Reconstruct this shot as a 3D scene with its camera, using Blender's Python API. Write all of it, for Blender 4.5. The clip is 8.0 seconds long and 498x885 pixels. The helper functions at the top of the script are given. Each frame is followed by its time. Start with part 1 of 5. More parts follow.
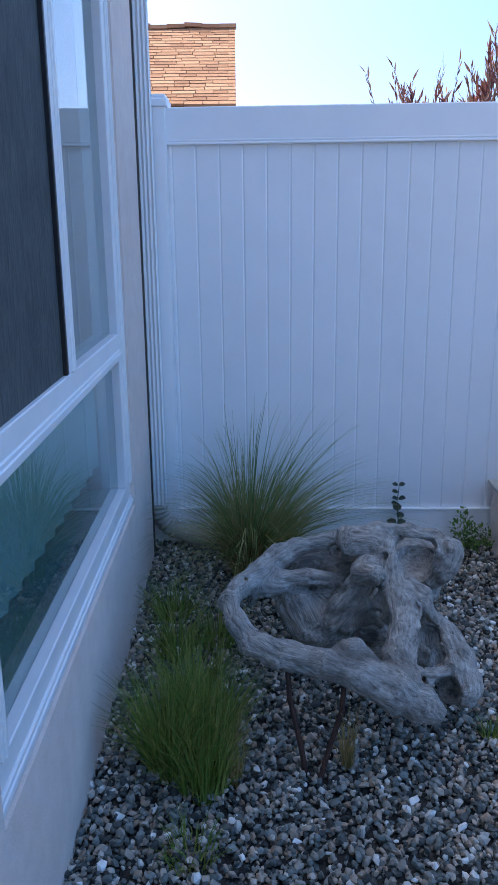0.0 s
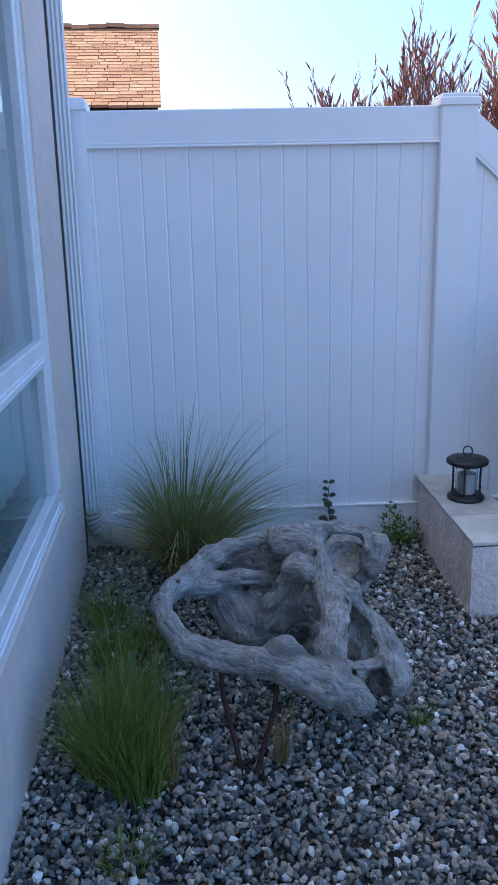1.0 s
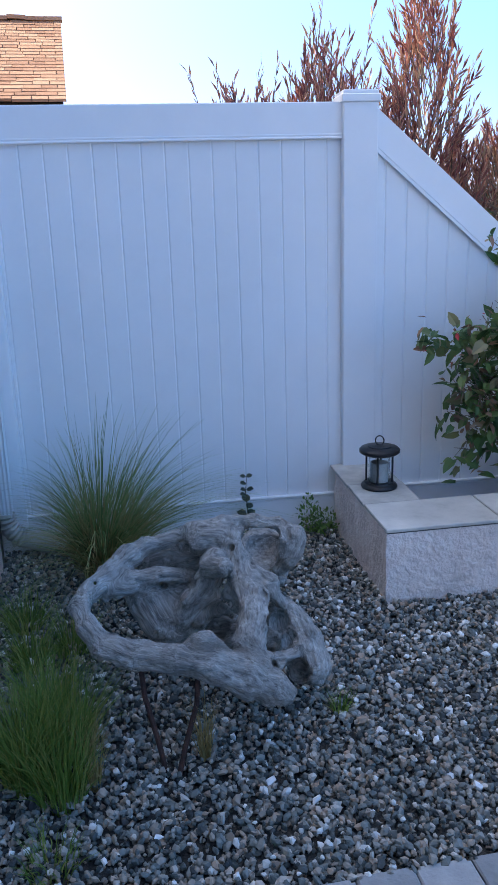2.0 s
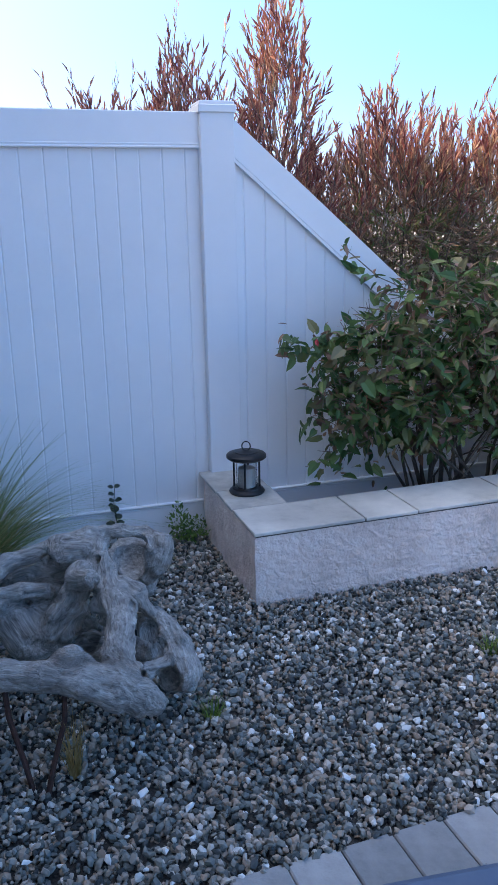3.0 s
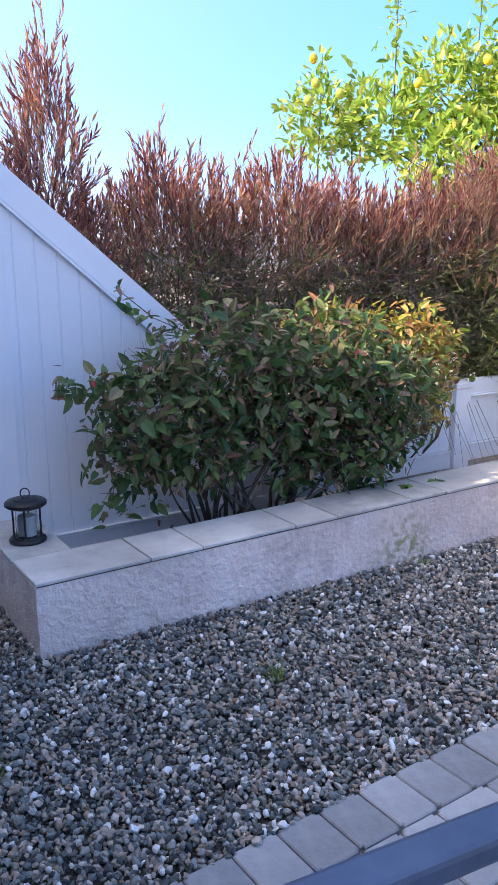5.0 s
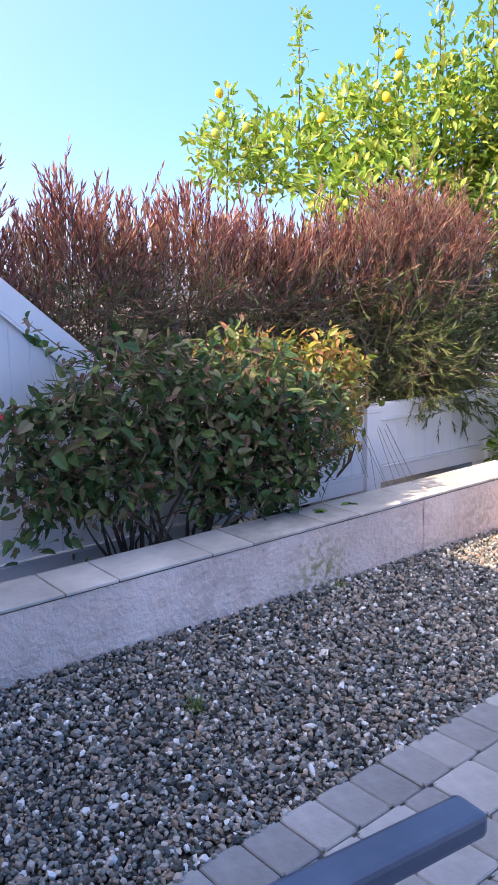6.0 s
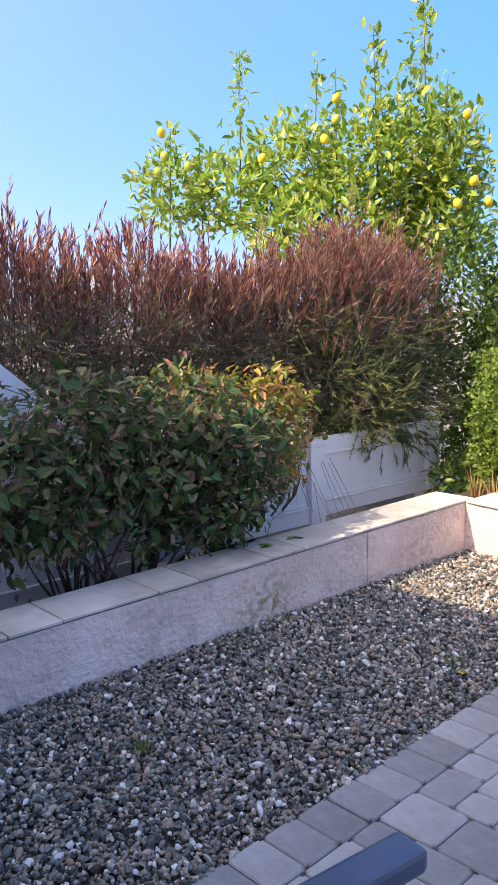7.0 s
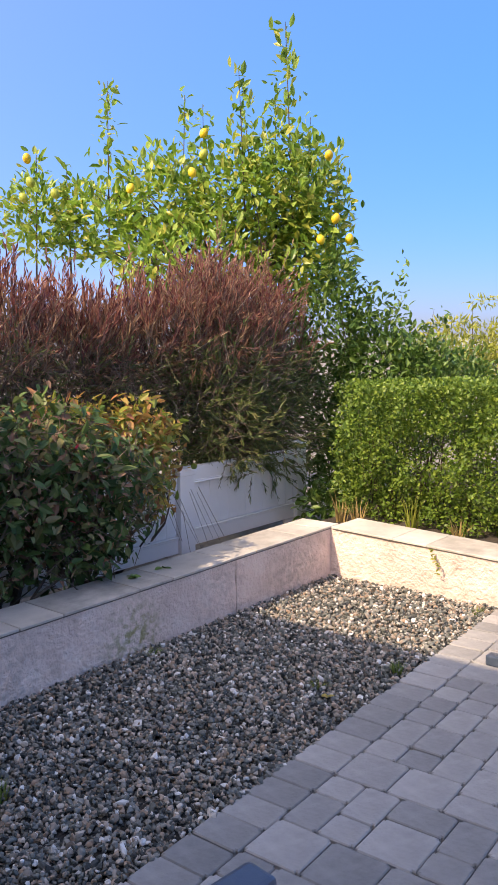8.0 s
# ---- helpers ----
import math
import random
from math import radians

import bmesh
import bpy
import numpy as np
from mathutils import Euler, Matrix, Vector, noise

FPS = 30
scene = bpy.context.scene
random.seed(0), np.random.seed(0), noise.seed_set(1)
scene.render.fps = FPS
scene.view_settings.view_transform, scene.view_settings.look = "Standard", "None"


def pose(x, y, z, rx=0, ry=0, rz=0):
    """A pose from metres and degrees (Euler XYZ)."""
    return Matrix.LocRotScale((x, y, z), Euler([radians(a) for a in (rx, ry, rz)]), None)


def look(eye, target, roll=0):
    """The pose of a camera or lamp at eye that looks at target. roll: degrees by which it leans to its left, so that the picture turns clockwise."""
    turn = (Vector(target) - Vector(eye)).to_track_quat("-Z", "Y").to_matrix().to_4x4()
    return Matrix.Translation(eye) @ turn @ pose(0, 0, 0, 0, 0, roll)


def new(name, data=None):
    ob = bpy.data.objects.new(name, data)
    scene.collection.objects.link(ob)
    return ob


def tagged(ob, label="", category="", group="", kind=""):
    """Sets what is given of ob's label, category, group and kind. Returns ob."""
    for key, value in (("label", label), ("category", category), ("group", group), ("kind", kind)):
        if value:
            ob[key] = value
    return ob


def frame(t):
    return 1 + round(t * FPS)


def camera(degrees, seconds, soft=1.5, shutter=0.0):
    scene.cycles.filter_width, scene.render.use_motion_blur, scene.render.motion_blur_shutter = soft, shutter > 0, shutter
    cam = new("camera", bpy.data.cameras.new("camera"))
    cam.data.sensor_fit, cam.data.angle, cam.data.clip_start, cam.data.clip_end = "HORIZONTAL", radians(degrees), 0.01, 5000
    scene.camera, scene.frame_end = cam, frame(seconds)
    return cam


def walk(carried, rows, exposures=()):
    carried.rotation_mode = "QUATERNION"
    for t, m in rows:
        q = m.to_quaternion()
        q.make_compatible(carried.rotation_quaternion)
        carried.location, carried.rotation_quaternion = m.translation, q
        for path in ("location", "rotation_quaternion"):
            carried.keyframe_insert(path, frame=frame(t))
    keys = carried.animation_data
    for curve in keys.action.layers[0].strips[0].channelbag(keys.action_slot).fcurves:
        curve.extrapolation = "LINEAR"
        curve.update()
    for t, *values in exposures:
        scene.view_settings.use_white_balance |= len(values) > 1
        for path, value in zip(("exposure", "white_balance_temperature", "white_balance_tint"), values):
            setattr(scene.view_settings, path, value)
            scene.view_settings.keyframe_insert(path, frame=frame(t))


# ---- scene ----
cam = camera(34.4, 8.0, soft=0.6)
PATH = [
    (0, (0.38, 0.035, 1.427), (0.31, 1.966, 0.909), -0.7),
    (0.5, (0.394, 0.026, 1.448), (0.398, 1.948, 0.897), -0.9),
    (1, (0.413, 0.017, 1.438), (0.497, 1.946, 0.918), -1.3),
    (1.2, (0.417, 0.016, 1.448), (0.525, 1.944, 0.925), -1.5),
    (2.5, (0.453, 0.003, 1.432), (0.882, 1.882, 0.898), -1.5),
    (3, (0.471, -0.002, 1.428), (1.051, 1.841, 0.909), -1.2),
    (3.5, (0.492, -0.005, 1.434), (1.178, 1.802, 0.92), -1.5),
    (4, (0.511, -0.014, 1.436), (1.328, 1.744, 0.942), -1.4),
    (4.5, (0.526, -0.019, 1.434), (1.459, 1.689, 0.969), -1.0),
    (5, (0.549, -0.027, 1.426), (1.585, 1.629, 0.995), -0.7),
    (6.5, (0.563, -0.065, 1.446), (1.831, 1.446, 1.114), -1.4),
    (7, (0.558, -0.077, 1.459), (1.876, 1.399, 1.166), -1.3),
    (7.5, (0.565, -0.096, 1.463), (1.967, 1.307, 1.205), -1.1),
    (8, (0.581, -0.11, 1.464), (2.12, 1.147, 1.236), -0.6),
]
walk(cam, [(t, look(eye, goal, roll)) for t, eye, goal, roll in PATH],
     exposures=((0, 1.66, 7600, 5.5), (1.2, 1.76, 7600, 5.5), (2.5, 1.82, 7450, 4.5), (4.5, 1.88, 7450, 11), (6.5, 1.70, 7600, 17), (8, 1.10, 8100, 15.5)))

# ---- world and sun ----
SUN_WAY = Vector((-1.0, 0.25, 1.0)).normalized()
world = bpy.data.worlds.new("sky")
scene.world = world
world.use_nodes = True
wn, wl = world.node_tree.nodes, world.node_tree.links
sky = wn.new("ShaderNodeTexSky")
sky.sky_type = "NISHITA"
sky.sun_disc = False
sky.sun_elevation = math.asin(SUN_WAY.z)
sky.sun_rotation = math.atan2(SUN_WAY.x, SUN_WAY.y)
sky.air_density, sky.dust_density, sky.ozone_density = 0.3, 10.0, 6.0
sky.altitude = 1000
wn["Background"].inputs["Strength"].default_value = 0.50
sky_gamma = wn.new("ShaderNodeGamma")           # flattens sky brightness: more fill from overhead, dimmer horizon
sky_gamma.inputs["Gamma"].default_value = 0.47
tone = wn.new("ShaderNodeHueSaturation")
tone.inputs["Saturation"].default_value = 2.14
tone.inputs["Hue"].default_value = 0.505
wl.new(sky.outputs["Color"], sky_gamma.inputs["Color"])
wl.new(sky_gamma.outputs["Color"], tone.inputs["Color"])
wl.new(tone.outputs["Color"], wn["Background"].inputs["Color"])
sun = new("sun", bpy.data.lights.new("sun", "SUN"))
sun.data.energy, sun.data.angle, sun.data.color = 2.9, radians(0.5), (1.0, 0.85, 0.68)
sun.matrix_world = look(SUN_WAY * 30, (0, 0, 0))


# ---- mesh and material helpers ----
def surface(name, colours, scale=8.0, rough=0.7, bump=0.3, bump_scale=60.0, metal=0.0, vary="", spread=0.3, stretch=(1, 1, 1),
            see_through=0.0, spec=0.5, detail=6.0, dist=0.01, blotch=0.25):
    """A procedural surface: colours blended by noise, a second coarse stain, and fine relief. vary: 'object' or 'island'."""
    m = bpy.data.materials.new(name)
    m.use_nodes = True
    n, l = m.node_tree.nodes, m.node_tree.links
    b = n["Principled BSDF"]
    b.inputs["Metallic"].default_value = metal
    b.inputs["Specular IOR Level"].default_value = spec
    co = n.new("ShaderNodeTexCoord")
    mp = n.new("ShaderNodeMapping")
    mp.inputs["Scale"].default_value = stretch
    l.new(co.outputs["Object"], mp.inputs["Vector"])
    no = n.new("ShaderNodeTexNoise")
    no.inputs["Scale"].default_value, no.inputs["Detail"].default_value = scale, detail
    no.inputs["Roughness"].default_value = 0.65
    l.new(mp.outputs["Vector"], no.inputs["Vector"])
    value = no.outputs["Fac"]
    if vary:
        src = n.new("ShaderNodeObjectInfo").outputs["Random"] if vary == "object" else n.new("ShaderNodeNewGeometry").outputs["Random Per Island"]
        mix = n.new("ShaderNodeMix")
        mix.inputs["Factor"].default_value = spread
        l.new(value, mix.inputs["A"])
        l.new(src, mix.inputs["B"])
        value = mix.outputs["Result"]
    ramp = n.new("ShaderNodeValToRGB")
    el = ramp.color_ramp.elements
    lo, hi = (0.32, 0.68) if not vary else (0.5 - 0.18 - 0.32 * spread, 0.5 + 0.18 + 0.32 * spread)
    for i, c in enumerate(colours):
        e = el[i] if i < 2 else el.new(1.0)
        e.color = (*c, 1)
    step = (hi - lo) / max(1, len(colours) - 1)
    for i in range(len(colours)):
        el[i].position = min(1.0, lo + i * step)
    for i, c in enumerate(colours):
        el[i].color = (*c, 1)
    l.new(value, ramp.inputs["Fac"])
    big = n.new("ShaderNodeTexNoise")
    big.inputs["Scale"].default_value, big.inputs["Detail"].default_value = scale * 0.17, 3.0
    l.new(co.outputs["Object"], big.inputs["Vector"])
    mr = n.new("ShaderNodeMapRange")
    mr.inputs["From Min"].default_value, mr.inputs["From Max"].default_value = 0.3, 0.7
    mr.inputs["To Min"].default_value, mr.inputs["To Max"].default_value = 1 - blotch, 1 + blotch * 0.4
    l.new(big.outputs["Fac"], mr.inputs["Value"])
    mul = n.new("ShaderNodeMix")
    mul.data_type, mul.blend_type = "RGBA", "MULTIPLY"
    mul.inputs["Factor"].default_value = 1.0
    l.new(ramp.outputs["Color"], mul.inputs["A"])
    l.new(mr.outputs["Result"], mul.inputs["B"])
    l.new(mul.outputs["Result"], b.inputs["Base Color"])
    rr = n.new("ShaderNodeMapRange")
    rr.inputs["To Min"].default_value, rr.inputs["To Max"].default_value = max(0.0, rough - 0.1), min(1.0, rough + 0.1)
    l.new(no.outputs["Fac"], rr.inputs["Value"])
    l.new(rr.outputs["Result"], b.inputs["Roughness"])
    if bump:
        fine = n.new("ShaderNodeTexNoise")
        fine.inputs["Scale"].default_value, fine.inputs["Detail"].default_value = bump_scale, 5.0
        l.new(mp.outputs["Vector"], fine.inputs["Vector"])
        bp = n.new("ShaderNodeBump")
        bp.inputs["Strength"].default_value, bp.inputs["Distance"].default_value = bump, dist
        l.new(fine.outputs["Fac"], bp.inputs["Height"])
        l.new(bp.outputs["Normal"], b.inputs["Normal"])
    if see_through:
        tr = n.new("ShaderNodeBsdfTranslucent")
        l.new(mul.outputs["Result"], tr.inputs["Color"])
        ms = n.new("ShaderNodeMixShader")
        ms.inputs["Fac"].default_value = see_through
        l.new(b.outputs["BSDF"], ms.inputs[1])
        l.new(tr.outputs["BSDF"], ms.inputs[2])
        l.new(ms.outputs["Shader"], n["Material Output"].inputs["Surface"])
    return m


def link(name, mesh, material, parent=None, label="", smooth=False):
    if material:
        mesh.materials.append(material)
    if smooth:
        mesh.polygons.foreach_set("use_smooth", [True] * len(mesh.polygons))
    ob = new(name, mesh)
    ob.parent = parent
    return tagged(ob, label)


def part(name, bm, material, parent=None, label="", smooth=False):
    mesh = bpy.data.meshes.new(name)
    bmesh.ops.recalc_face_normals(bm, faces=bm.faces)
    bm.to_mesh(mesh)
    bm.free()
    if smooth:
        mesh.set_sharp_from_angle(angle=radians(38))
    return link(name, mesh, material, parent, label, smooth)


def thing(name, m, label, category, group="", kind=""):
    ob = new(name)
    ob.empty_display_size = 0.05
    ob.matrix_world = m if isinstance(m, Matrix) else Matrix.Translation(m)
    return tagged(ob, label, category, group, kind)


def box(bm, lo, hi, bevel=0.0, seg=1):
    r = bmesh.ops.create_cube(bm, size=1.0)
    for v in r["verts"]:
        v.co = Vector([lo[i] + (v.co[i] + 0.5) * (hi[i] - lo[i]) for i in range(3)])
    if bevel:
        edges = list({e for v in r["verts"] for e in v.link_edges})
        bmesh.ops.bevel(bm, geom=edges, offset=bevel, segments=seg, affect="EDGES", profile=0.6)
    return bm


def boxes(*spec):
    bm = bmesh.new()
    for lo, hi, bevel in spec:
        box(bm, lo, hi, bevel, 2 if bevel > 0.004 else 1)
    return bm


def prism(bm, outline, y0, y1):
    """An outline in x and z, drawn out from y0 to y1."""
    a = [bm.verts.new((x, y0, z)) for x, z in outline]
    b = [bm.verts.new((x, y1, z)) for x, z in outline]
    bm.faces.new(a)
    bm.faces.new(b[::-1])
    for i in range(len(a)):
        j = (i + 1) % len(a)
        bm.faces.new((a[j], a[i], b[i], b[j]))
    return bm


def lathe(bm, profile, seg=24, centre=(0, 0, 0)):
    rings = []
    for r, z in profile:
        rings.append([bm.verts.new((centre[0] + r * math.cos(2 * math.pi * k / seg), centre[1] + r * math.sin(2 * math.pi * k / seg), centre[2] + z))
                      for k in range(seg)] if r > 1e-6 else [bm.verts.new((centre[0], centre[1], centre[2] + z))])
    for a, b in zip(rings, rings[1:]):
        for k in range(seg):
            j = (k + 1) % seg
            q = [a[k % len(a)], a[j % len(a)], b[j % len(b)], b[k % len(b)]]
            q = list(dict.fromkeys(q))
            if len(q) > 2:
                bm.faces.new(q)
    return bm


def sweep(bm, points, radii, seg=8):
    """A round tube through points."""
    pts = [Vector(p) for p in points]
    rings = []
    for i, p in enumerate(pts):
        d = (pts[min(i + 1, len(pts) - 1)] - pts[max(i - 1, 0)]).normalized()
        u = d.orthogonal().normalized() if i == 0 else (u - d * u.dot(d)).normalized()
        v = d.cross(u)
        r = radii[i] if hasattr(radii, "__len__") else radii
        rings.append([bm.verts.new(p + r * (math.cos(2 * math.pi * k / seg) * u + math.sin(2 * math.pi * k / seg) * v)) for k in range(seg)])
    for a, b in zip(rings, rings[1:]):
        for k in range(seg):
            bm.faces.new((a[k], a[(k + 1) % seg], b[(k + 1) % seg], b[k]))
    bm.faces.new(rings[0][::-1])
    bm.faces.new(rings[-1])
    return bm


def mesh_of(name, verts, faces):
    """A mesh from number arrays; faces all of one size."""
    verts, faces = np.asarray(verts, np.float32), np.asarray(faces, np.int32)
    mesh = bpy.data.meshes.new(name)
    mesh.vertices.add(len(verts))
    mesh.vertices.foreach_set("co", verts.ravel())
    k = faces.shape[1]
    mesh.loops.add(faces.size)
    mesh.loops.foreach_set("vertex_index", faces.ravel())
    mesh.polygons.add(len(faces))
    mesh.polygons.foreach_set("loop_start", np.arange(len(faces), dtype=np.int32) * k)
    mesh.polygons.foreach_set("loop_total", np.full(len(faces), k, np.int32))
    mesh.polygons.foreach_set("use_smooth", [False] * len(faces))
    mesh.update(calc_edges=True)
    return mesh


def unit(a):
    return a / np.maximum(np.linalg.norm(a, axis=-1, keepdims=True), 1e-9)


def scatter(name, shape, places, ways, faces_up, sizes, widths=None):
    """One mesh of many small copies of a leaf shape: its y along ways, its z near faces_up."""
    lv, lf = np.array(shape[0], float), np.array(shape[1])
    y = unit(np.asarray(ways, float))
    x = unit(np.cross(y, faces_up) + 1e-6)
    z = np.cross(x, y)
    s = np.asarray(sizes, float)[:, None, None]
    w = s if widths is None else s * np.asarray(widths, float)[:, None, None]
    v = np.asarray(places)[:, None, :] + w * lv[None, :, 0:1] * x[:, None, :] + s * (lv[None, :, 1:2] * y[:, None, :] + lv[None, :, 2:3] * z[:, None, :])
    f = lf[None] + (np.arange(len(v)) * len(lv))[:, None, None]
    return mesh_of(name, v.reshape(-1, 3), f.reshape(-1, lf.shape[1]))


def sticks(name, a, b, ra, rb):
    """One mesh of many thin tapered sticks from a to b."""
    a, b = np.asarray(a, float), np.asarray(b, float)
    d = unit(b - a)
    u = unit(np.cross(d, np.where(np.abs(d[:, 2:3]) > 0.9, [[1.0, 0, 0]], [[0, 0, 1.0]])))
    w = np.cross(d, u)
    v = []
    for p, r in ((a, ra), (b, rb)):
        for k in range(4):
            c, s = math.cos(k * math.pi / 2), math.sin(k * math.pi / 2)
            v.append(p + np.broadcast_to(np.asarray(r, float).reshape(-1, 1), (len(p), 1)) * (c * u + s * w))
    v = np.stack(v, 1)
    f = np.array([[k, (k + 1) % 4, 4 + (k + 1) % 4, 4 + k] for k in range(4)])
    f = f[None] + (np.arange(len(a)) * 8)[:, None, None]
    return mesh_of(name, v.reshape(-1, 3), f.reshape(-1, 4))


LANCE = ([(0, 0, 0), (-0.085, 0.45, 0.03), (0.085, 0.45, 0.03), (0, 0.5, 0.0), (0, 1, -0.05)], [(0, 3, 1), (0, 2, 3), (1, 3, 4), (3, 2, 4)])
OVAL = ([(0, 0, 0), (-0.2, 0.3, 0.05), (0.2, 0.3, 0.05), (-0.2, 0.65, 0.04), (0.2, 0.65, 0.04), (0, 0.48, -0.02), (0, 1, -0.1)],
        [(0, 5, 1), (0, 2, 5), (1, 5, 3), (2, 4, 5), (3, 5, 6), (5, 4, 6)])
HEART = ([(0, 0, 0), (-0.27, -0.04, 0.07), (0.27, -0.04, 0.07), (-0.4, 0.35, 0.07), (0.4, 0.35, 0.07), (0, 0.42, -0.03), (-0.27, 0.72, 0.0), (0.27, 0.72, 0.0), (0, 1.08, -0.16)],
         [(0, 5, 1), (0, 2, 5), (1, 5, 3), (2, 4, 5), (3, 5, 6), (5, 4, 7), (5, 7, 8), (6, 5, 8)])

# ---- materials ----
vinyl = surface("white_vinyl", [(0.82, 0.83, 0.84), (0.86, 0.86, 0.86)], 5, 0.42, 0.06, 40, blotch=0.05, dist=0.002)
elbow_paint = surface("grimy_metal", [(0.40, 0.37, 0.32), (0.58, 0.56, 0.52)], 14, 0.6, 0.2, 60)
dirty_vinyl = surface("dusty_vinyl", [(0.62, 0.62, 0.58), (0.76, 0.76, 0.74)], 4, 0.5, 0.06, 40, blotch=0.1, dist=0.002)
stucco_house = surface("pink_stucco", [(0.70, 0.58, 0.52), (0.78, 0.655, 0.595)], 14, 0.9, 0.55, 150, blotch=0.08, dist=0.004)
stucco_wall = surface("pale_stucco", [(0.69, 0.555, 0.485), (0.86, 0.70, 0.62), (0.89, 0.765, 0.69)], 9, 0.92, 1.0, 45, blotch=0.2, dist=0.013)
wn2, wl2 = stucco_wall.node_tree.nodes, stucco_wall.node_tree.links
daub = wn2.new("ShaderNodeTexNoise")          # trowelled flats with ragged rims
daub.inputs["Scale"].default_value, daub.inputs["Detail"].default_value, daub.inputs["Distortion"].default_value = 17, 7, 0.9
rim = wn2.new("ShaderNodeMapRange")
rim.inputs["From Min"].default_value, rim.inputs["From Max"].default_value = 0.46, 0.62
bumps = [n for n in wn2 if n.bl_idname == "ShaderNodeBump"][0]
both = wn2.new("ShaderNodeMath")
both.operation = "MULTIPLY_ADD"
both.inputs[1].default_value = 0.16
wl2.new([n for n in wn2 if n.bl_idname == "ShaderNodeTexCoord"][0].outputs["Object"], daub.inputs["Vector"])
wl2.new(daub.outputs["Fac"], rim.inputs["Value"])
wl2.new(bumps.inputs["Height"].links[0].from_socket, both.inputs[2])
wl2.new(rim.outputs["Result"], both.inputs[0])
wl2.new(both.outputs["Value"], bumps.inputs["Height"])


def stain(material, centre, reach, colour, amount):
    """A ragged patch of another colour about one place of a surface."""
    n, l = material.node_tree.nodes, material.node_tree.links
    b = n["Principled BSDF"]
    co = n.new("ShaderNodeTexCoord")
    far = n.new("ShaderNodeVectorMath")
    far.operation = "DISTANCE"
    far.inputs[1].default_value = centre
    l.new(co.outputs["Object"], far.inputs[0])
    fade = n.new("ShaderNodeMapRange")
    fade.inputs["From Min"].default_value, fade.inputs["From Max"].default_value = reach, 0.0
    l.new(far.outputs["Value"], fade.inputs["Value"])
    rag = n.new("ShaderNodeTexNoise")
    rag.inputs["Scale"].default_value, rag.inputs["Detail"].default_value = 30, 6
    l.new(co.outputs["Object"], rag.inputs["Vector"])
    cut = n.new("ShaderNodeMapRange")
    cut.inputs["From Min"].default_value, cut.inputs["From Max"].default_value, cut.inputs["To Max"].default_value = 0.42, 0.62, amount
    l.new(rag.outputs["Fac"], cut.inputs["Value"])
    both = n.new("ShaderNodeMath")
    both.operation = "MULTIPLY"
    l.new(fade.outputs["Result"], both.inputs[0])
    l.new(cut.outputs["Result"], both.inputs[1])
    mix = n.new("ShaderNodeMix")
    mix.data_type = "RGBA"
    mix.inputs["B"].default_value = (*colour, 1)
    l.new(both.outputs["Value"], mix.inputs["Factor"])
    l.new(b.inputs["Base Color"].links[0].from_socket, mix.inputs["A"])
    l.new(mix.outputs["Result"], b.inputs["Base Color"])


stain(stucco_wall, (3.16, 2.72, 0.07), 0.26, (0.26, 0.25, 0.07), 1.0)        # moss
stain(stucco_wall, (4.45, 2.72, 0.06), 0.35, (0.34, 0.28, 0.22), 0.6)        # damp grime
stain(stucco_wall, (2.45, 2.72, 0.10), 0.35, (0.45, 0.38, 0.34), 0.5)
stain(stucco_wall, (3.75, 2.72, 0.16), 0.30, (0.45, 0.38, 0.33), 0.5)
cap_tile = surface("stone_tile", [(0.34, 0.32, 0.28), (0.58, 0.55, 0.495), (0.72, 0.68, 0.61)], 11, 0.6, 0.2, 70, vary="object", spread=0.3, blotch=0.35, dist=0.004)
grout = surface("dark_grout", [(0.10, 0.09, 0.08), (0.17, 0.15, 0.13)], 30, 0.95, 0.3, 90)
soil = surface("soil", [(0.035, 0.028, 0.022), (0.075, 0.06, 0.045)], 20, 0.95, 0.6, 70, dist=0.02)
earth = surface("ground_earth", [(0.20, 0.18, 0.15), (0.30, 0.27, 0.23)], 6, 0.95, 0.5, 60, dist=0.02)
paver_stone = surface("grey_paver", [(0.22, 0.225, 0.225), (0.34, 0.34, 0.335), (0.46, 0.455, 0.44)], 26, 0.85, 0.8, 70, vary="object", spread=0.5, blotch=0.3, dist=0.005)
joint_sand = surface("joint_sand", [(0.13, 0.12, 0.11), (0.20, 0.19, 0.175)], 60, 0.95, 0.4, 200)
drift_wood = surface("weathered_wood", [(0.13, 0.118, 0.105), (0.28, 0.264, 0.243), (0.37, 0.352, 0.323), (0.48, 0.46, 0.43)], 110, 0.9, 1.0, 260, blotch=0.35, dist=0.005, detail=10)
dn, dl = drift_wood.node_tree.nodes, drift_wood.node_tree.links
grain = dn.new("ShaderNodeAttribute")
grain.attribute_name = "grain"
for nd in [n for n in dn if n.bl_idname == "ShaderNodeMapping"]:
    dl.new(grain.outputs["Vector"], nd.inputs["Vector"])
rusty = surface("rusty_iron", [(0.035, 0.018, 0.014), (0.09, 0.04, 0.03)], 60, 0.8, 0.4, 200, metal=0.3)
black_metal = surface("black_metal", [(0.018, 0.018, 0.02), (0.03, 0.03, 0.032)], 30, 0.42, 0.1, 150, metal=0.4)
candle_wax = surface("grey_candle", [(0.50, 0.50, 0.48), (0.58, 0.58, 0.55)], 20, 0.55, 0.1, 60)
arm_paint = surface("slate_metal", [(0.07, 0.10, 0.15), (0.09, 0.12, 0.17)], 30, 0.33, 0.06, 300, metal=0.2)
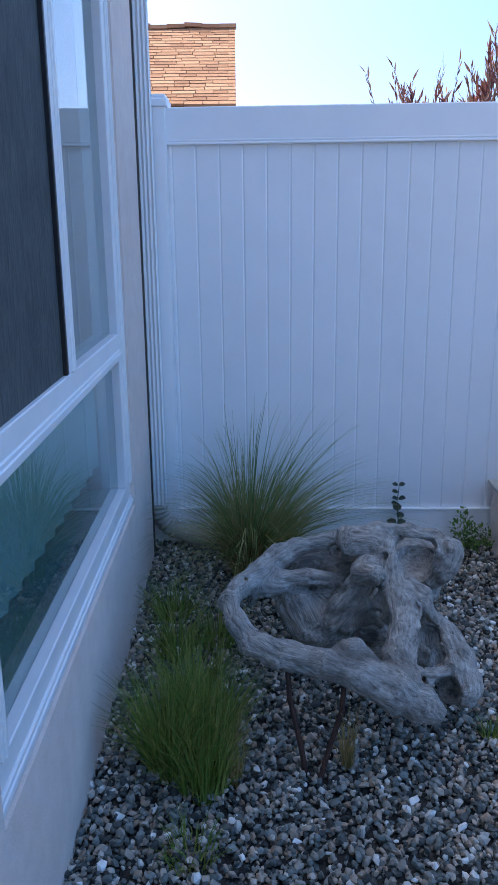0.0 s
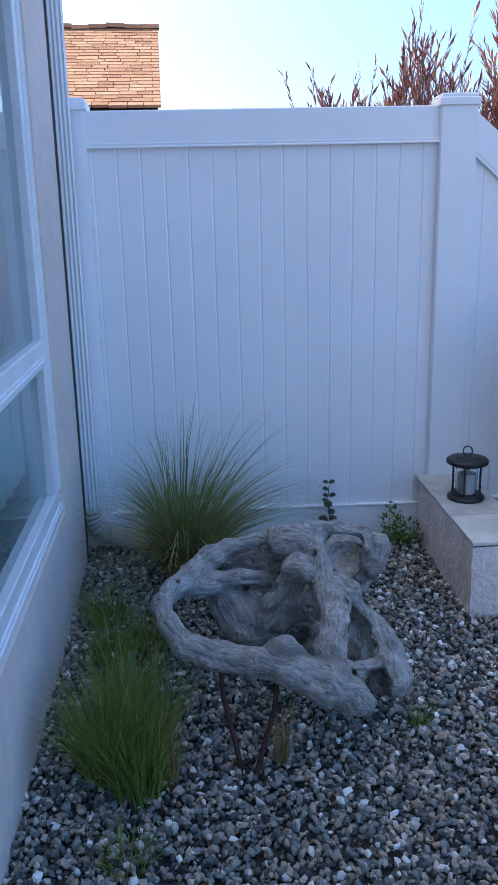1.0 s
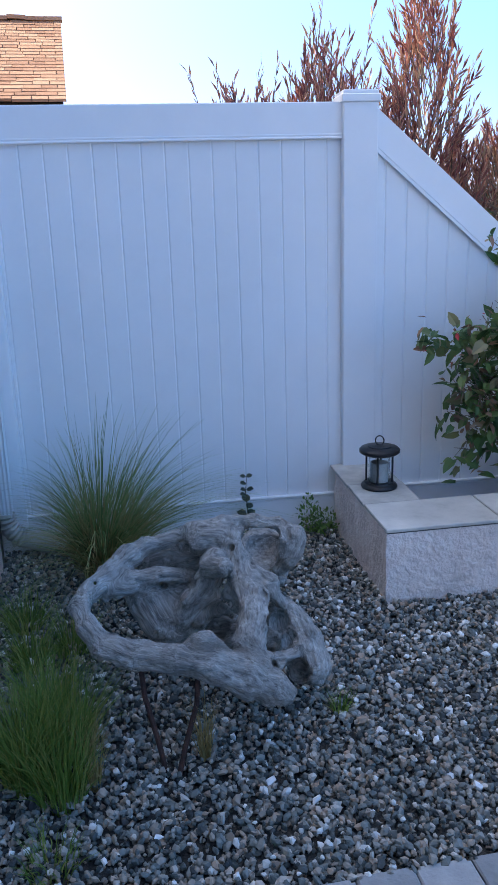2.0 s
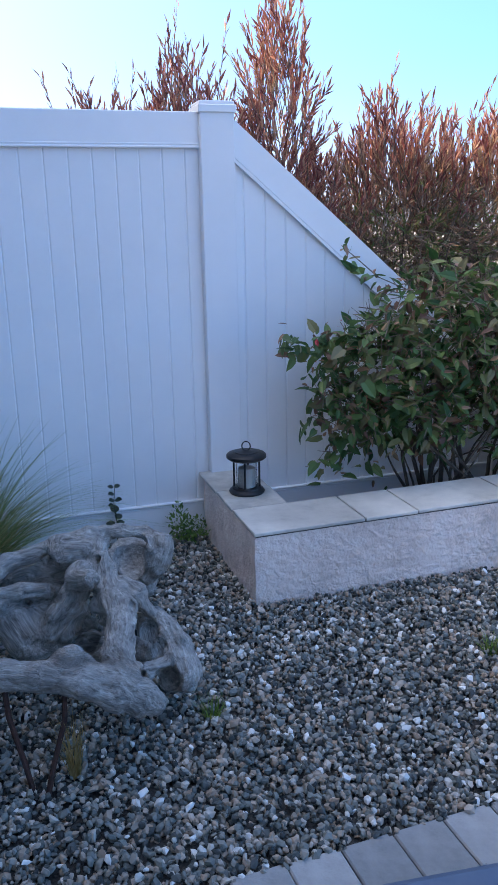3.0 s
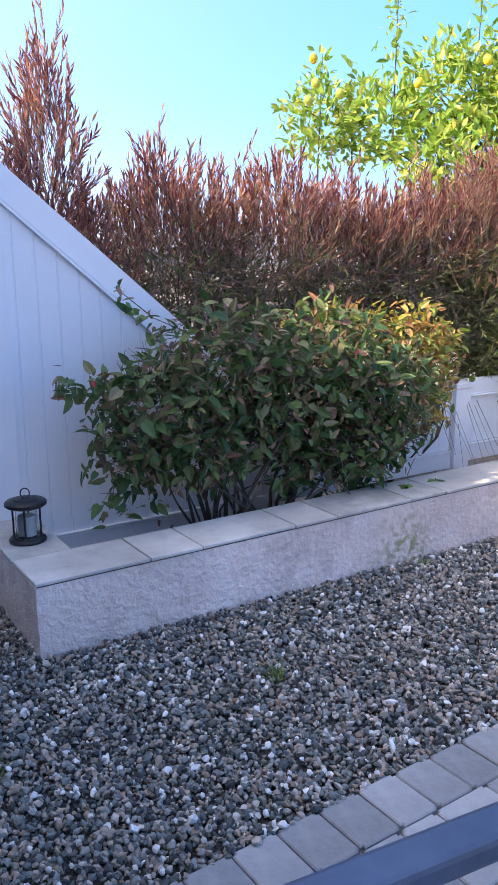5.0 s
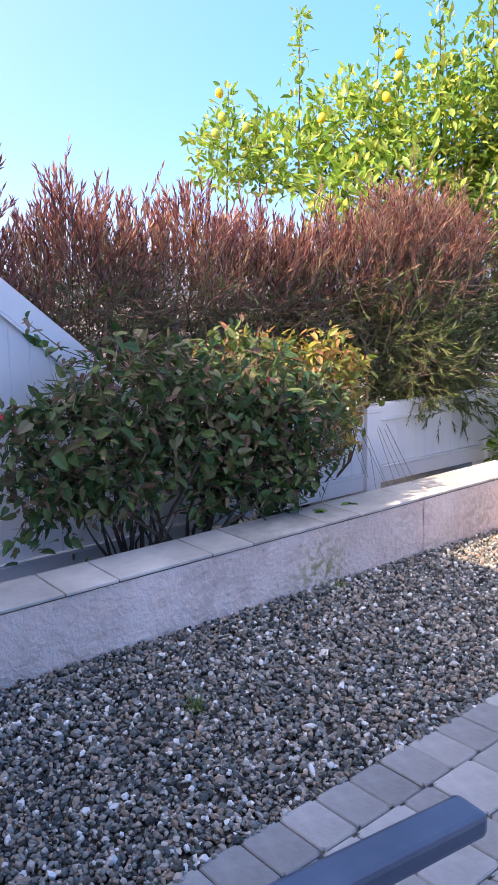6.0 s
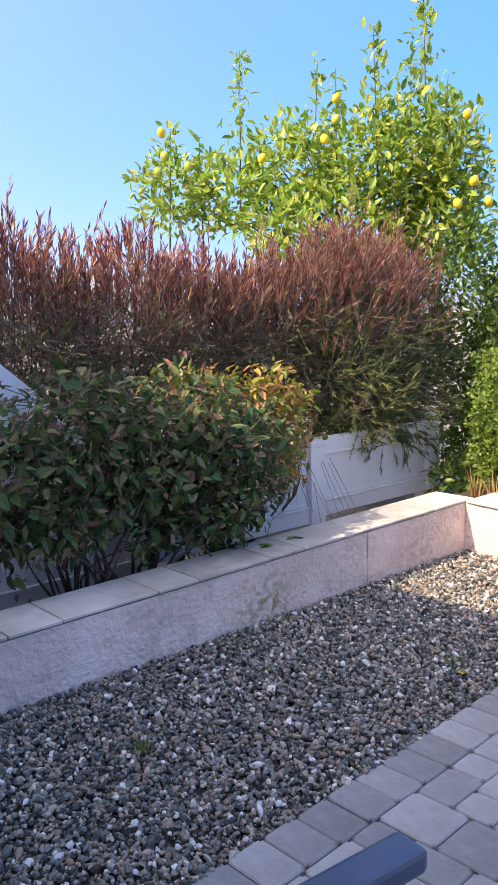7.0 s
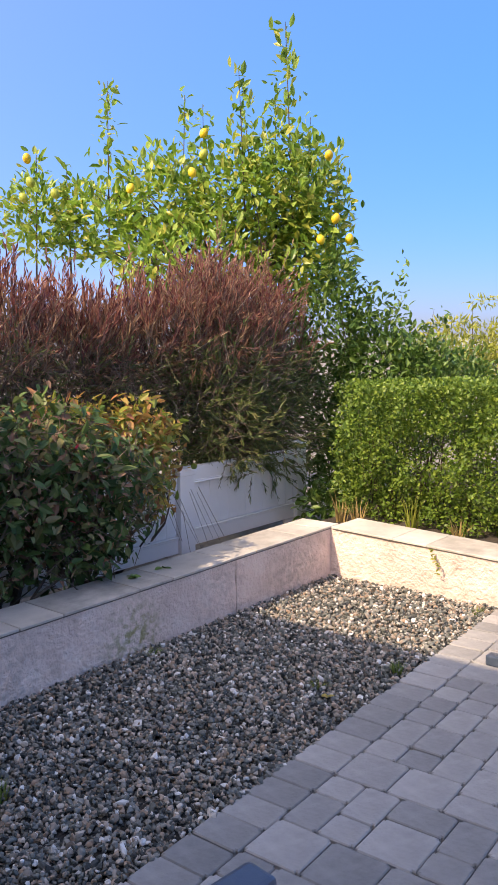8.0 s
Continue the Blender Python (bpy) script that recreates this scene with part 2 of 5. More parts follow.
frame_white = surface("window_white", [(0.74, 0.75, 0.76), (0.80, 0.80, 0.80)], 10, 0.4, 0.05, 60, blotch=0.05, dist=0.002)
screen_mesh = surface("insect_screen", [(0.03, 0.038, 0.04), (0.10, 0.118, 0.12)], 30, 0.85, 0.4, 250, stretch=(1, 6, 0.5), dist=0.003)
blind_cloth = surface("teal_blind", [(0.34, 0.56, 0.54), (0.44, 0.66, 0.63)], 6, 0.8, 0.1, 60)
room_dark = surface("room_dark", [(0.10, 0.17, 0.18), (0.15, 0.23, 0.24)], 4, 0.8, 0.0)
brown_gap = surface("brown_sealant", [(0.03, 0.018, 0.012), (0.07, 0.045, 0.03)], 40, 0.9, 0.4, 120)
roof_tile = surface("clay_tile", [(0.20, 0.10, 0.06), (0.31, 0.17, 0.105), (0.40, 0.26, 0.17)], 5, 0.85, 0.4, 40, vary="object", spread=0.5, blotch=0.15)
bark = surface("bark", [(0.06, 0.045, 0.035), (0.14, 0.11, 0.085)], 25, 0.9, 0.6, 90)
twig_bark = surface("twig_bark", [(0.13, 0.09, 0.07), (0.27, 0.21, 0.17)], 25, 0.9, 0.3, 90)
grass_green = surface("feather_grass", [(0.11, 0.19, 0.045), (0.23, 0.30, 0.095), (0.46, 0.38, 0.17)], 4, 0.6, 0.0, vary="island", spread=0.6, see_through=0.3)
grass_low = surface("short_grass", [(0.07, 0.15, 0.022), (0.18, 0.28, 0.05), (0.44, 0.39, 0.11)], 4, 0.6, 0.0, vary="island", spread=0.6, see_through=0.3)
grass_straw = surface("straw", [(0.34, 0.24, 0.09), (0.52, 0.39, 0.17)], 4, 0.7, 0.0, vary="island", spread=0.5, see_through=0.3)
leaf_bush = surface("bush_leaf", [(0.03, 0.085, 0.022), (0.07, 0.15, 0.04), (0.15, 0.23, 0.065), (0.24, 0.18, 0.10)], 3, 0.5, 0.15, 60, vary="island", spread=0.75, see_through=0.3)
# yellow and orange leaves, with warm sunlight also put into their colour
leaf_sunny = surface("sunlit_yellow_leaf", [(0.15, 0.26, 0.045), (0.38, 0.42, 0.08), (0.58, 0.40, 0.11), (0.50, 0.19, 0.11)], 3, 0.45, 0.1, 60, vary="island", spread=0.75, see_through=0.4)
leaf_red = surface("purple_leaf", [(0.12, 0.036, 0.042), (0.26, 0.085, 0.078), (0.40, 0.18, 0.13), (0.54, 0.34, 0.22)], 2, 0.45, 0.0, vary="island", spread=0.8, see_through=0.38)
leaf_brown = surface("bronze_leaf", [(0.11, 0.06, 0.04), (0.25, 0.13, 0.085), (0.40, 0.23, 0.14), (0.46, 0.34, 0.20)], 2, 0.45, 0.0, vary="island", spread=0.8, see_through=0.38)
leaf_olive = surface("olive_leaf", [(0.05, 0.10, 0.03), (0.12, 0.18, 0.05), (0.26, 0.24, 0.09)], 2, 0.5, 0.0, vary="island", spread=0.7, see_through=0.3)
leaf_lemon = surface("lemon_leaf", [(0.10, 0.22, 0.03), (0.22, 0.38, 0.05), (0.36, 0.50, 0.09), (0.56, 0.52, 0.10)], 2, 0.4, 0.0, vary="island", spread=0.75, see_through=0.42)
leaf_hedge = surface("hedge_leaf", [(0.07, 0.15, 0.02), (0.17, 0.29, 0.04), (0.32, 0.42, 0.07)], 2, 0.45, 0.0, vary="island", spread=0.7, see_through=0.35)
leaf_dark = surface("dark_leaf", [(0.06, 0.14, 0.03), (0.13, 0.25, 0.045), (0.22, 0.32, 0.07)], 2, 0.45, 0.0, vary="island", spread=0.7, see_through=0.3)
leaf_feather = surface("feathery_leaf", [(0.30, 0.36, 0.06), (0.48, 0.48, 0.10)], 2, 0.5, 0.0, vary="island", spread=0.7, see_through=0.4)
sprig_leaf = surface("sprig_leaf", [(0.012, 0.025, 0.012), (0.03, 0.05, 0.025)], 3, 0.5, 0.0, vary="island", spread=0.5)
petal_red = surface("red_petal", [(0.45, 0.02, 0.05), (0.6, 0.05, 0.06)], 4, 0.5, 0.0, see_through=0.3)
lemon_skin = surface("lemon_skin", [(0.72, 0.46, 0.02), (0.80, 0.58, 0.04)], 20, 0.45, 0.2, 120, dist=0.002)
lime_skin = surface("unripe_skin", [(0.30, 0.38, 0.04), (0.45, 0.48, 0.06)], 20, 0.45, 0.2, 120, dist=0.002)
gap_shade = surface("gap_shade", [(0.02, 0.02, 0.019), (0.06, 0.057, 0.052)], 120, 0.95, 0.8, 260, dist=0.006)
gravel_mat = surface("crushed_rock", [(0.03, 0.032, 0.032), (0.10, 0.112, 0.106), (0.18, 0.197, 0.182), (0.28, 0.278, 0.25), (0.35, 0.255, 0.185), (0.58, 0.56, 0.51)], 40, 0.85, 0.4, 200, vary="island", spread=0.92, blotch=0.15, dist=0.003)
gravel_pale = surface("pale_rock", [(0.62, 0.61, 0.58), (0.84, 0.83, 0.80)], 40, 0.8, 0.4, 200, vary="island", spread=0.7, blotch=0.1, dist=0.003)
# distance haze is put into the hill's grey-blue colour
far_land = surface("hazy_land", [(0.20, 0.23, 0.26), (0.28, 0.31, 0.33)], 0.05, 0.95, 0.0, blotch=0.1)


def clear_glass(name, colour, rough=0.0):
    m = bpy.data.materials.new(name)
    m.use_nodes = True
    b = m.node_tree.nodes["Principled BSDF"]
    b.inputs["Base Color"].default_value = (*colour, 1)
    b.inputs["Roughness"].default_value = rough
    b.inputs["Transmission Weight"].default_value = 1.0
    b.inputs["IOR"].default_value = 1.5
    return m


glass = clear_glass("window_glass", (0.72, 0.90, 0.90))
lantern_glass = clear_glass("lantern_glass", (0.95, 0.97, 0.97))

# ---- ground ----
bm = bmesh.new()
box(bm, (-400, -400, -0.4), (400, 400, -0.022))
tagged(part("ground", bm, earth), "dark bare earth reaching to the horizon", "ground", kind="structure")

EDGE_TURN = 2.12                     # the paved edge and the house lie at this turn to the fence


def edge_y(x):
    return 1.418 + 0.037 * x


def rocks(name, count, material, rmin, rmax, zone, seed, lift):
    """Crushed stones strewn over a stretch of ground, each an uneven lump."""
    rng = np.random.default_rng(seed)
    ico = bmesh.new()
    bmesh.ops.create_icosphere(ico, subdivisions=1, radius=1.0)
    iv = np.array([v.co[:] for v in ico.verts])
    fi = np.array([[v.index for v in f.verts] for f in ico.faces])
    ico.free()
    x = rng.uniform(zone[0], zone[1], count)
    y = rng.uniform(zone[2], zone[3], count)
    ok = (y > edge_y(x) - 0.01) & (x > -0.105 - 0.0375 * (y - 1.43)) & ~((x > 1.35) & (y > 2.72)) & (x < 4.9) & (y < 3.62)
    x, y = x[ok], y[ok]
    n = len(x)
    r = rng.uniform(rmin, rmax, n) * rng.choice([0.65, 1.0, 1.25], n, p=[0.4, 0.45, 0.15])
    v = iv[None] * rng.uniform(0.6, 1.3, (n, len(iv), 1))
    v = v * np.stack([rng.uniform(0.8, 1.35, n), rng.uniform(0.65, 1.05, n), rng.uniform(0.55, 0.95, n)], 1)[:, None, :]
    q = unit(rng.normal(size=(n, 4)) * [1, 0.45, 0.45, 1])
    w, a, b, c = q.T
    rot = np.stack([1 - 2 * (b * b + c * c), 2 * (a * b - c * w), 2 * (a * c + b * w), 2 * (a * b + c * w), 1 - 2 * (a * a + c * c), 2 * (b * c - a * w),
                    2 * (a * c - b * w), 2 * (b * c + a * w), 1 - 2 * (a * a + b * b)], 1).reshape(n, 3, 3)
    v = np.einsum("nij,nkj->nki", rot, v) * r[:, None, None]
    z = rng.uniform(-0.02, lift, n)
    v = v + np.stack([x, y, z], 1)[:, None, :]
    f = fi[None] + (np.arange(n) * len(iv))[:, None, None]
    return link(name, mesh_of(name, v.reshape(-1, 3), f.reshape(-1, 3)), material)


# bed sheet coloured near-black: puts shade into the gaps between stones
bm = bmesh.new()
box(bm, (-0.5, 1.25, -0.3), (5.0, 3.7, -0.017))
tagged(part("gap_shade_bed", bm, gap_shade), "bed under the gravel, coloured near-black as shade between the stones", "ground", kind="structure")
tagged(rocks("gravel", 92000, gravel_mat, 0.0070, 0.0130, (-0.3, 4.95, 1.35, 3.65), 3, 0.011),
       "blue-grey and brown crushed rock gravel covering the bed", "gravel", kind="stuff")
tagged(rocks("pale_gravel", 3800, gravel_pale, 0.0085, 0.0150, (-0.3, 4.95, 1.35, 3.65), 8, 0.013),
       "scattered white quartz stones among the grey gravel", "gravel", kind="stuff")

# ---- planter: stuccoed low walls with tiled tops ----
FX0, FX1, FY = 1.345, 4.88, 2.724


def cap_z(x):
    return 0.300 + 0.0075 * (x - FX0)


def side_z(y):
    return cap_z(FX1) - 0.036 * (FY - y)


planter = thing("planter_wall", (0, 0, 0), "low pale pink stucco planter wall with stone tile top", "garden wall", kind="structure")


def slab(bm, corners, z0, tops):
    """A block over four ground corners, with a top height at each."""
    lo = [bm.verts.new((x, y, z0 if not hasattr(z0, "__len__") else z0[i])) for i, (x, y) in enumerate(corners)]
    hi = [bm.verts.new((x, y, t)) for (x, y), t in zip(corners, tops)]
    bm.faces.new(lo[::-1])
    bm.faces.new(hi)
    for i in range(4):
        j = (i + 1) % 4
        bm.faces.new((lo[i], lo[j], hi[j], hi[i]))
    return bm


def rough_wall(name, corners, tops, parent, amount=0.006):
    """A stuccoed block, its faces cut fine and pushed about a little."""
    bm = slab(bmesh.new(), corners, -0.1, tops)
    long = [e for e in bm.edges if e.calc_length() > 0.45]
    bmesh.ops.subdivide_edges(bm, edges=long, cuts=int(max(e.calc_length() for e in long) / 0.03), use_grid_fill=True)
    up = [e for e in bm.edges if abs(e.verts[0].co.z - e.verts[1].co.z) > 0.2]
    bmesh.ops.subdivide_edges(bm, edges=up, cuts=9, use_grid_fill=True)
    bm.normal_update()
    for v in bm.verts:
        k = noise.noise(v.co * 9) * amount + noise.noise(v.co * 31) * amount * 0.6
        v.co += Vector((v.normal.x, v.normal.y, 0)) * k
    return part(name, bm, stucco_wall, parent, smooth=True)


T = 0.020
JOINT = 3.926                        # an upright joint in the long wall
for a, b in ((FX0, JOINT - 0.002), (JOINT + 0.002, FX1 + 0.02)):
    rough_wall("front_wall", [(a, FY), (b, FY), (b, FY + 0.25), (a, FY + 0.25)], [cap_z(a) - T, cap_z(b) - T, cap_z(b) - T, cap_z(a) - T], planter)
rough_wall("side_wall", [(FX0, FY + 0.25), (FX0 + 0.21, FY + 0.25), (FX0 + 0.22, 3.54), (FX0 + 0.01, 3.54)], [cap_z(FX0) - T] * 4, planter)
rough_wall("end_wall", [(FX1 - 0.004, 0.2), (FX1 + 0.3, 0.2), (FX1 + 0.3, FY + 0.003), (FX1 - 0.004, FY + 0.003)],
           [side_z(0.2) - T, side_z(0.2) - T, side_z(FY) - T, side_z(FY) - T], planter)


def cap(corners, tops):
    """One tile of the wall's top with a worn edge."""
    bm = slab(bmesh.new(), corners, [t - 0.014 for t in tops], tops)
    bmesh.ops.bevel(bm, geom=[e for e in bm.edges if e.calc_length() > 0.1], offset=0.0025, segments=1, affect="EDGES")
    part("tile", bm, cap_tile, planter)


bm = slab(bmesh.new(), [(FX0 + 0.004, FY + 0.002), (FX1, FY + 0.002), (FX1, FY + 0.26), (FX0 + 0.004, FY + 0.26)], [cap_z(FX0) - 0.02, cap_z(FX1) - 0.02] + [cap_z(FX1) - 0.02, cap_z(FX0) - 0.02],
          [cap_z(FX0) - 0.008, cap_z(FX1) - 0.008, cap_z(FX1) - 0.008, cap_z(FX0) - 0.008])
part("mortar", bm, grout, planter)
bm = slab(bmesh.new(), [(FX1 - 0.009, 0.21), (FX1 + 0.29, 0.21), (FX1 + 0.29, FY - 0.02), (FX1 - 0.009, FY - 0.02)], [side_z(0.21) - 0.02] * 2 + [side_z(FY) - 0.02] * 2, [side_z(0.21) - 0.008] * 2 + [side_z(FY) - 0.008] * 2)
part("mortar", bm, grout, planter)
# long and short tiles take turns along the front
xs = [FX0 - 0.006, 1.806, 2.042, 2.507, 2.735, 3.195, 3.425, 3.875, 4.105, 4.56, 4.79, FX1 + 0.09]
for i, (a, b) in enumerate(zip(xs, xs[1:])):
    g = 0.0035
    lip = 0.0045 + 0.002 * math.sin(i * 2.3)
    cap([(a + g, FY - lip), (b - g, FY - lip), (b - g, FY + 0.285), (a + g, FY + 0.285)],
        [cap_z(a), cap_z(b), cap_z(b), cap_z(a)])
for a, b in ((FY + 0.29, 3.262), (3.266, 3.575)):
    cap([(FX0 - 0.006, a), (FX0 + 0.24, a), (FX0 + 0.245, b), (FX0 - 0.002, b)], [cap_z(FX0)] * 4)
ys = [FY - 0.01, 2.27, 2.04, 1.58, 1.35, 0.9, 0.66, 0.2]
for a, b in zip(ys, ys[1:]):
    cap([(FX1 - 0.012, b + 0.002), (FX1 + 0.32, b + 0.002), (FX1 + 0.32, a - 0.002), (FX1 - 0.012, a - 0.002)],
        [side_z(b), side_z(b), side_z(a), side_z(a)])

bm = bmesh.new()
box(bm, (FX0 + 0.2, FY + 0.2, -0.02), (FX1 + 0.1, 3.62, 0.055))
bmesh.ops.subdivide_edges(bm, edges=bm.edges, cuts=14, use_grid_fill=True)
for v in bm.verts:
    if v.co.z > 0.04:
        v.co.z += 0.025 * noise.noise(v.co * 6)
tagged(part("planter_soil", bm, soil), "dark dry soil filling the planter bed", "soil", kind="structure")
bm = bmesh.new()
box(bm, (FX1 + 0.28, 0.2, -0.02), (9.0, 3.05, 0.25))
bmesh.ops.subdivide_edges(bm, edges=bm.edges, cuts=16, use_grid_fill=True)
for v in bm.verts:
    if v.co.z > 0.2:
        v.co.z += 0.03 * noise.noise(v.co * 5)
tagged(part("raised_soil", bm, soil), "brown soil of the raised bed under the hedge", "soil", kind="structure")

# ---- white vinyl fence ----
PY = 3.59                            # the face of the boards
BOARD = 0.0995


def board(x0, x1, z0, top0, top1, parent):
    """One upright board with chamfered long edges; top0 and top1 are its heights at either side."""
    c, d = 0.0055, 0.022
    bm = bmesh.new()
    ring = [(x0, 0.0034), (x0 + c, 0.0), (x1 - c, 0.0), (x1, 0.0034), (x1, d), (x0, d)]
    lo = [bm.verts.new((x, PY + y, z0)) for x, y in ring]
    hi = [bm.verts.new((x, PY + y, top0 + (top1 - top0) * (x - x0) / (x1 - x0))) for x, y in ring]
    bm.faces.new(lo)
    bm.faces.new(hi[::-1])
    for i in range(6):
        j = (i + 1) % 6
        bm.faces.new((lo[j], lo[i], hi[i], hi[j]))
    part("board", bm, vinyl, parent)


def rail(x0, x1, z0, z1, parent, lip_low, name):
    """A moulded rail with a rounded lip and a bead along the side that meets the boards."""
    e, far, k = (z0, z1, 1) if lip_low else (z1, z0, -1)
    ring = [(0.036, e), (-0.018, e), (-0.021, e + k * 0.003), (-0.021, e + k * 0.007), (-0.018, e + k * 0.010), (-0.014, e + k * 0.011), (-0.014, e + k * 0.015),
            (-0.0165, e + k * 0.016), (-0.0165, e + k * 0.020), (-0.014, e + k * 0.022), (-0.014, far - k * 0.004), (-0.010, far), (0.036, far)]
    bm = bmesh.new()
    a = [bm.verts.new((x0, PY + y, z)) for y, z in ring]
    b = [bm.verts.new((x1, PY + y, z)) for y, z in ring]
    bm.faces.new(a)
    bm.faces.new(b[::-1])
    for i in range(len(a)):
        j = (i + 1) % len(a)
        bm.faces.new((a[j], a[i], b[i], b[j]))
    part(name, bm, vinyl, parent)


fence = thing("fence", (0, 0, 0), "white vinyl privacy fence stepping down along a slope", "fence")


def post(x0, x1, top, y0=3.545, y1=3.69):
    w, d = (x1 - x0) / 2, (y1 - y0) / 2
    p = part("post", boxes(((-w, -d, -0.1), (w, d, top - 0.03), 0.006)), vinyl, fence)
    p.location = ((x0 + x1) / 2, (y0 + y1) / 2, 0)
    part("cap", boxes(((-w - 0.008, -d - 0.008, top - 0.05), (w + 0.008, d + 0.008, top - 0.016), 0.004),
                      ((-w - 0.001, -d - 0.001, top - 0.018), (w + 0.001, d + 0.001, top), 0.006)), vinyl, p)
    return p


post(-0.235, -0.075, 1.955)
post(1.398, 1.552, 1.950)
panel = part("panel", boxes(((-0.078, PY + 0.0222, 0.1), (1.40, PY + 0.027, 1.80), 0)), vinyl, fence)
rail(-0.078, 1.40, 1.758, 1.907, panel, True, "top_rail")
rail(-0.078, 1.40, -0.02, 0.162, panel, False, "bottom_rail")
x = -0.158
while x < 1.40:
    board(max(x, -0.078), min(x + BOARD, 1.40), 0.15, 1.79, 1.79, panel)
    x += BOARD

# the panel that steps down along a slope, then runs on low
SL = (1.880 - 1.163) / (1.557 - 2.397)


def slope_top(x):
    return 1.880 + SL * (x - 1.557)


END = 1.557 + (0.69 - 1.880) / SL
bm = bmesh.new()
prism(bm, [(1.55, 0.1), (1.55, slope_top(1.55) - 0.1), (END, 0.6), (END, 0.1)], PY + 0.0222, PY + 0.027)
sloped = part("panel", bm, vinyl, fence, "panel with a sloping top rail")
bm = bmesh.new()
prism(bm, [(1.55, slope_top(1.55) - 0.175), (1.55, slope_top(1.55)), (END, 0.69), (END, 0.69 - 0.175)], PY - 0.014, PY + 0.036)
part("sloping_rail", bm, vinyl, sloped)
bm = bmesh.new()
for up, wide, deep in ((0.0, 0.012, 0.022), (0.022, 0.007, 0.018)):
    prism(bm, [(1.552, slope_top(1.552) - 0.18 + up), (1.552, slope_top(1.552) - 0.18 + wide + up), (END, 0.51 + wide + up), (END, 0.51 + up)], PY - deep, PY - 0.012)
part("rail_lip", bm, vinyl, sloped)
rail(1.55, END, 0.03, 0.175, sloped, False, "bottom_rail")
x = 1.50
while x < END:
    a, b = max(x, 1.55), min(x + BOARD, END)
    board(a, b, 0.16, slope_top(a) - 0.15, slope_top(b) - 0.15, sloped)
    x += BOARD
post(END, END + 0.13, 0.72)


def low_panel(x0, x1, z0, z1):
    p = part("panel", boxes(((x0, PY + 0.0222, z0 + 0.1), (x1, PY + 0.027, z1 - 0.1), 0)), dirty_vinyl, fence, "low dusty panel")
    rail(x0, x1, z1 - 0.115, z1, p, True, "top_rail")
    rail(x0, x1, z0, z0 + 0.115, p, False, "bottom_rail")
    n = round((x1 - x0) / BOARD)
    for i in range(n):
        board(x0 + (x1 - x0) * i / n, x0 + (x1 - x0) * (i + 1) / n, z0 + 0.12, z1 - 0.11, z1 - 0.11, p)


low_panel(END + 0.13, 4.338, 0.12, 0.655)
post(4.338, 4.475, 0.69)
low_panel(4.475, 5.65, 0.15, 0.69)
post(5.65, 5.775, 0.755)

# ---- house wall with its window ----
house = thing("wall_house", pose(-0.101, 1.43, 0, 0, 0, EDGE_TURN), "pale pink stucco house wall with a white window", "house wall", kind="structure")
W0, W1, Z0, Z1 = -0.24, 1.46, 0.42, 2.28          # the window's outer edges along the wall and upward
CORNER = 1.95
bm = boxes(((-0.25, -9.0, -0.2), (0, W0, 4.05), 0), ((-0.25, W1, -0.2), (0, CORNER, 4.05), 0),
           ((-0.25, W0, -0.2), (0, W1, Z0), 0), ((-0.25, W0, Z1), (0, W1, 4.05), 0))
part("wall_face", bm, stucco_house, house)
part("end_face", boxes(((-9.0, CORNER - 0.25, -0.2), (-0.252, CORNER - 0.002, 4.05), 0)), stucco_house, house)
part("eave", boxes(((-9.0, -9.0, 4.052), (0.04, CORNER + 0.06, 4.12), 0.01)), frame_white, house)
bm = bmesh.new()
prism(bm, [(-9.0, 4.123), (0.03, 4.123), (-4.2, 4.9)], -9.0, CORNER + 0.05)
part("roof", bm, roof_tile, house)

win = thing("window_1", pose(-0.121, 1.43, 0, 0, 0, EDGE_TURN), "white framed window with screen, clear pane and tinted lower pane", "window", kind="structure")
TR0, TR1, MU0, MU1 = 0.985, 1.075, 0.575, 0.635     # transom heights, mullion along the wall
J = 0.095


def frame_bar(name, lo, hi, deep=0.010):
    """A moulded window bar: a broad part and two finer steps before it."""
    bm = bmesh.new()
    box(bm, (-0.09, lo[0], lo[1]), (0.004, hi[0], hi[1]), 0.003)
    long_y = hi[0] - lo[0] > hi[1] - lo[1]
    for f0, f1, out in ((0.0, 0.42, deep), (0.12, 0.30, deep + 0.004)):
        if long_y:
            h = hi[1] - lo[1]
            box(bm, (0.0, lo[0], lo[1] + f0 * h), (out, hi[0], lo[1] + f1 * h), 0.003)
        else:
            h = hi[0] - lo[0]
            box(bm, (0.0, hi[0] - f1 * h, lo[1]), (out, hi[0] - f0 * h, hi[1]), 0.003)
    return part(name, bm, frame_white, win)


frame_bar("sill", (W0, Z0), (W1, Z0 + J))
frame_bar("jamb", (W1 - J, Z0 + J), (W1, Z1 - J))
frame_bar("jamb", (W0, Z0 + J), (W0 + J, Z1 - J))
frame_bar("head", (W0, Z1 - J), (W1, Z1))
frame_bar("transom", (W0 + J, TR0), (W1 - J, TR1), 0.008)
frame_bar("mullion", (MU0, TR1), (MU1, Z1 - J), 0.008)


def pane(name, y0, y1, z0, z1, x, material, label=""):
    ob = part(name, boxes(((x, y0, z0), (x + 0.005, y1, z1), 0)), material, win, label)
    ob.visible_shadow = False
    return ob


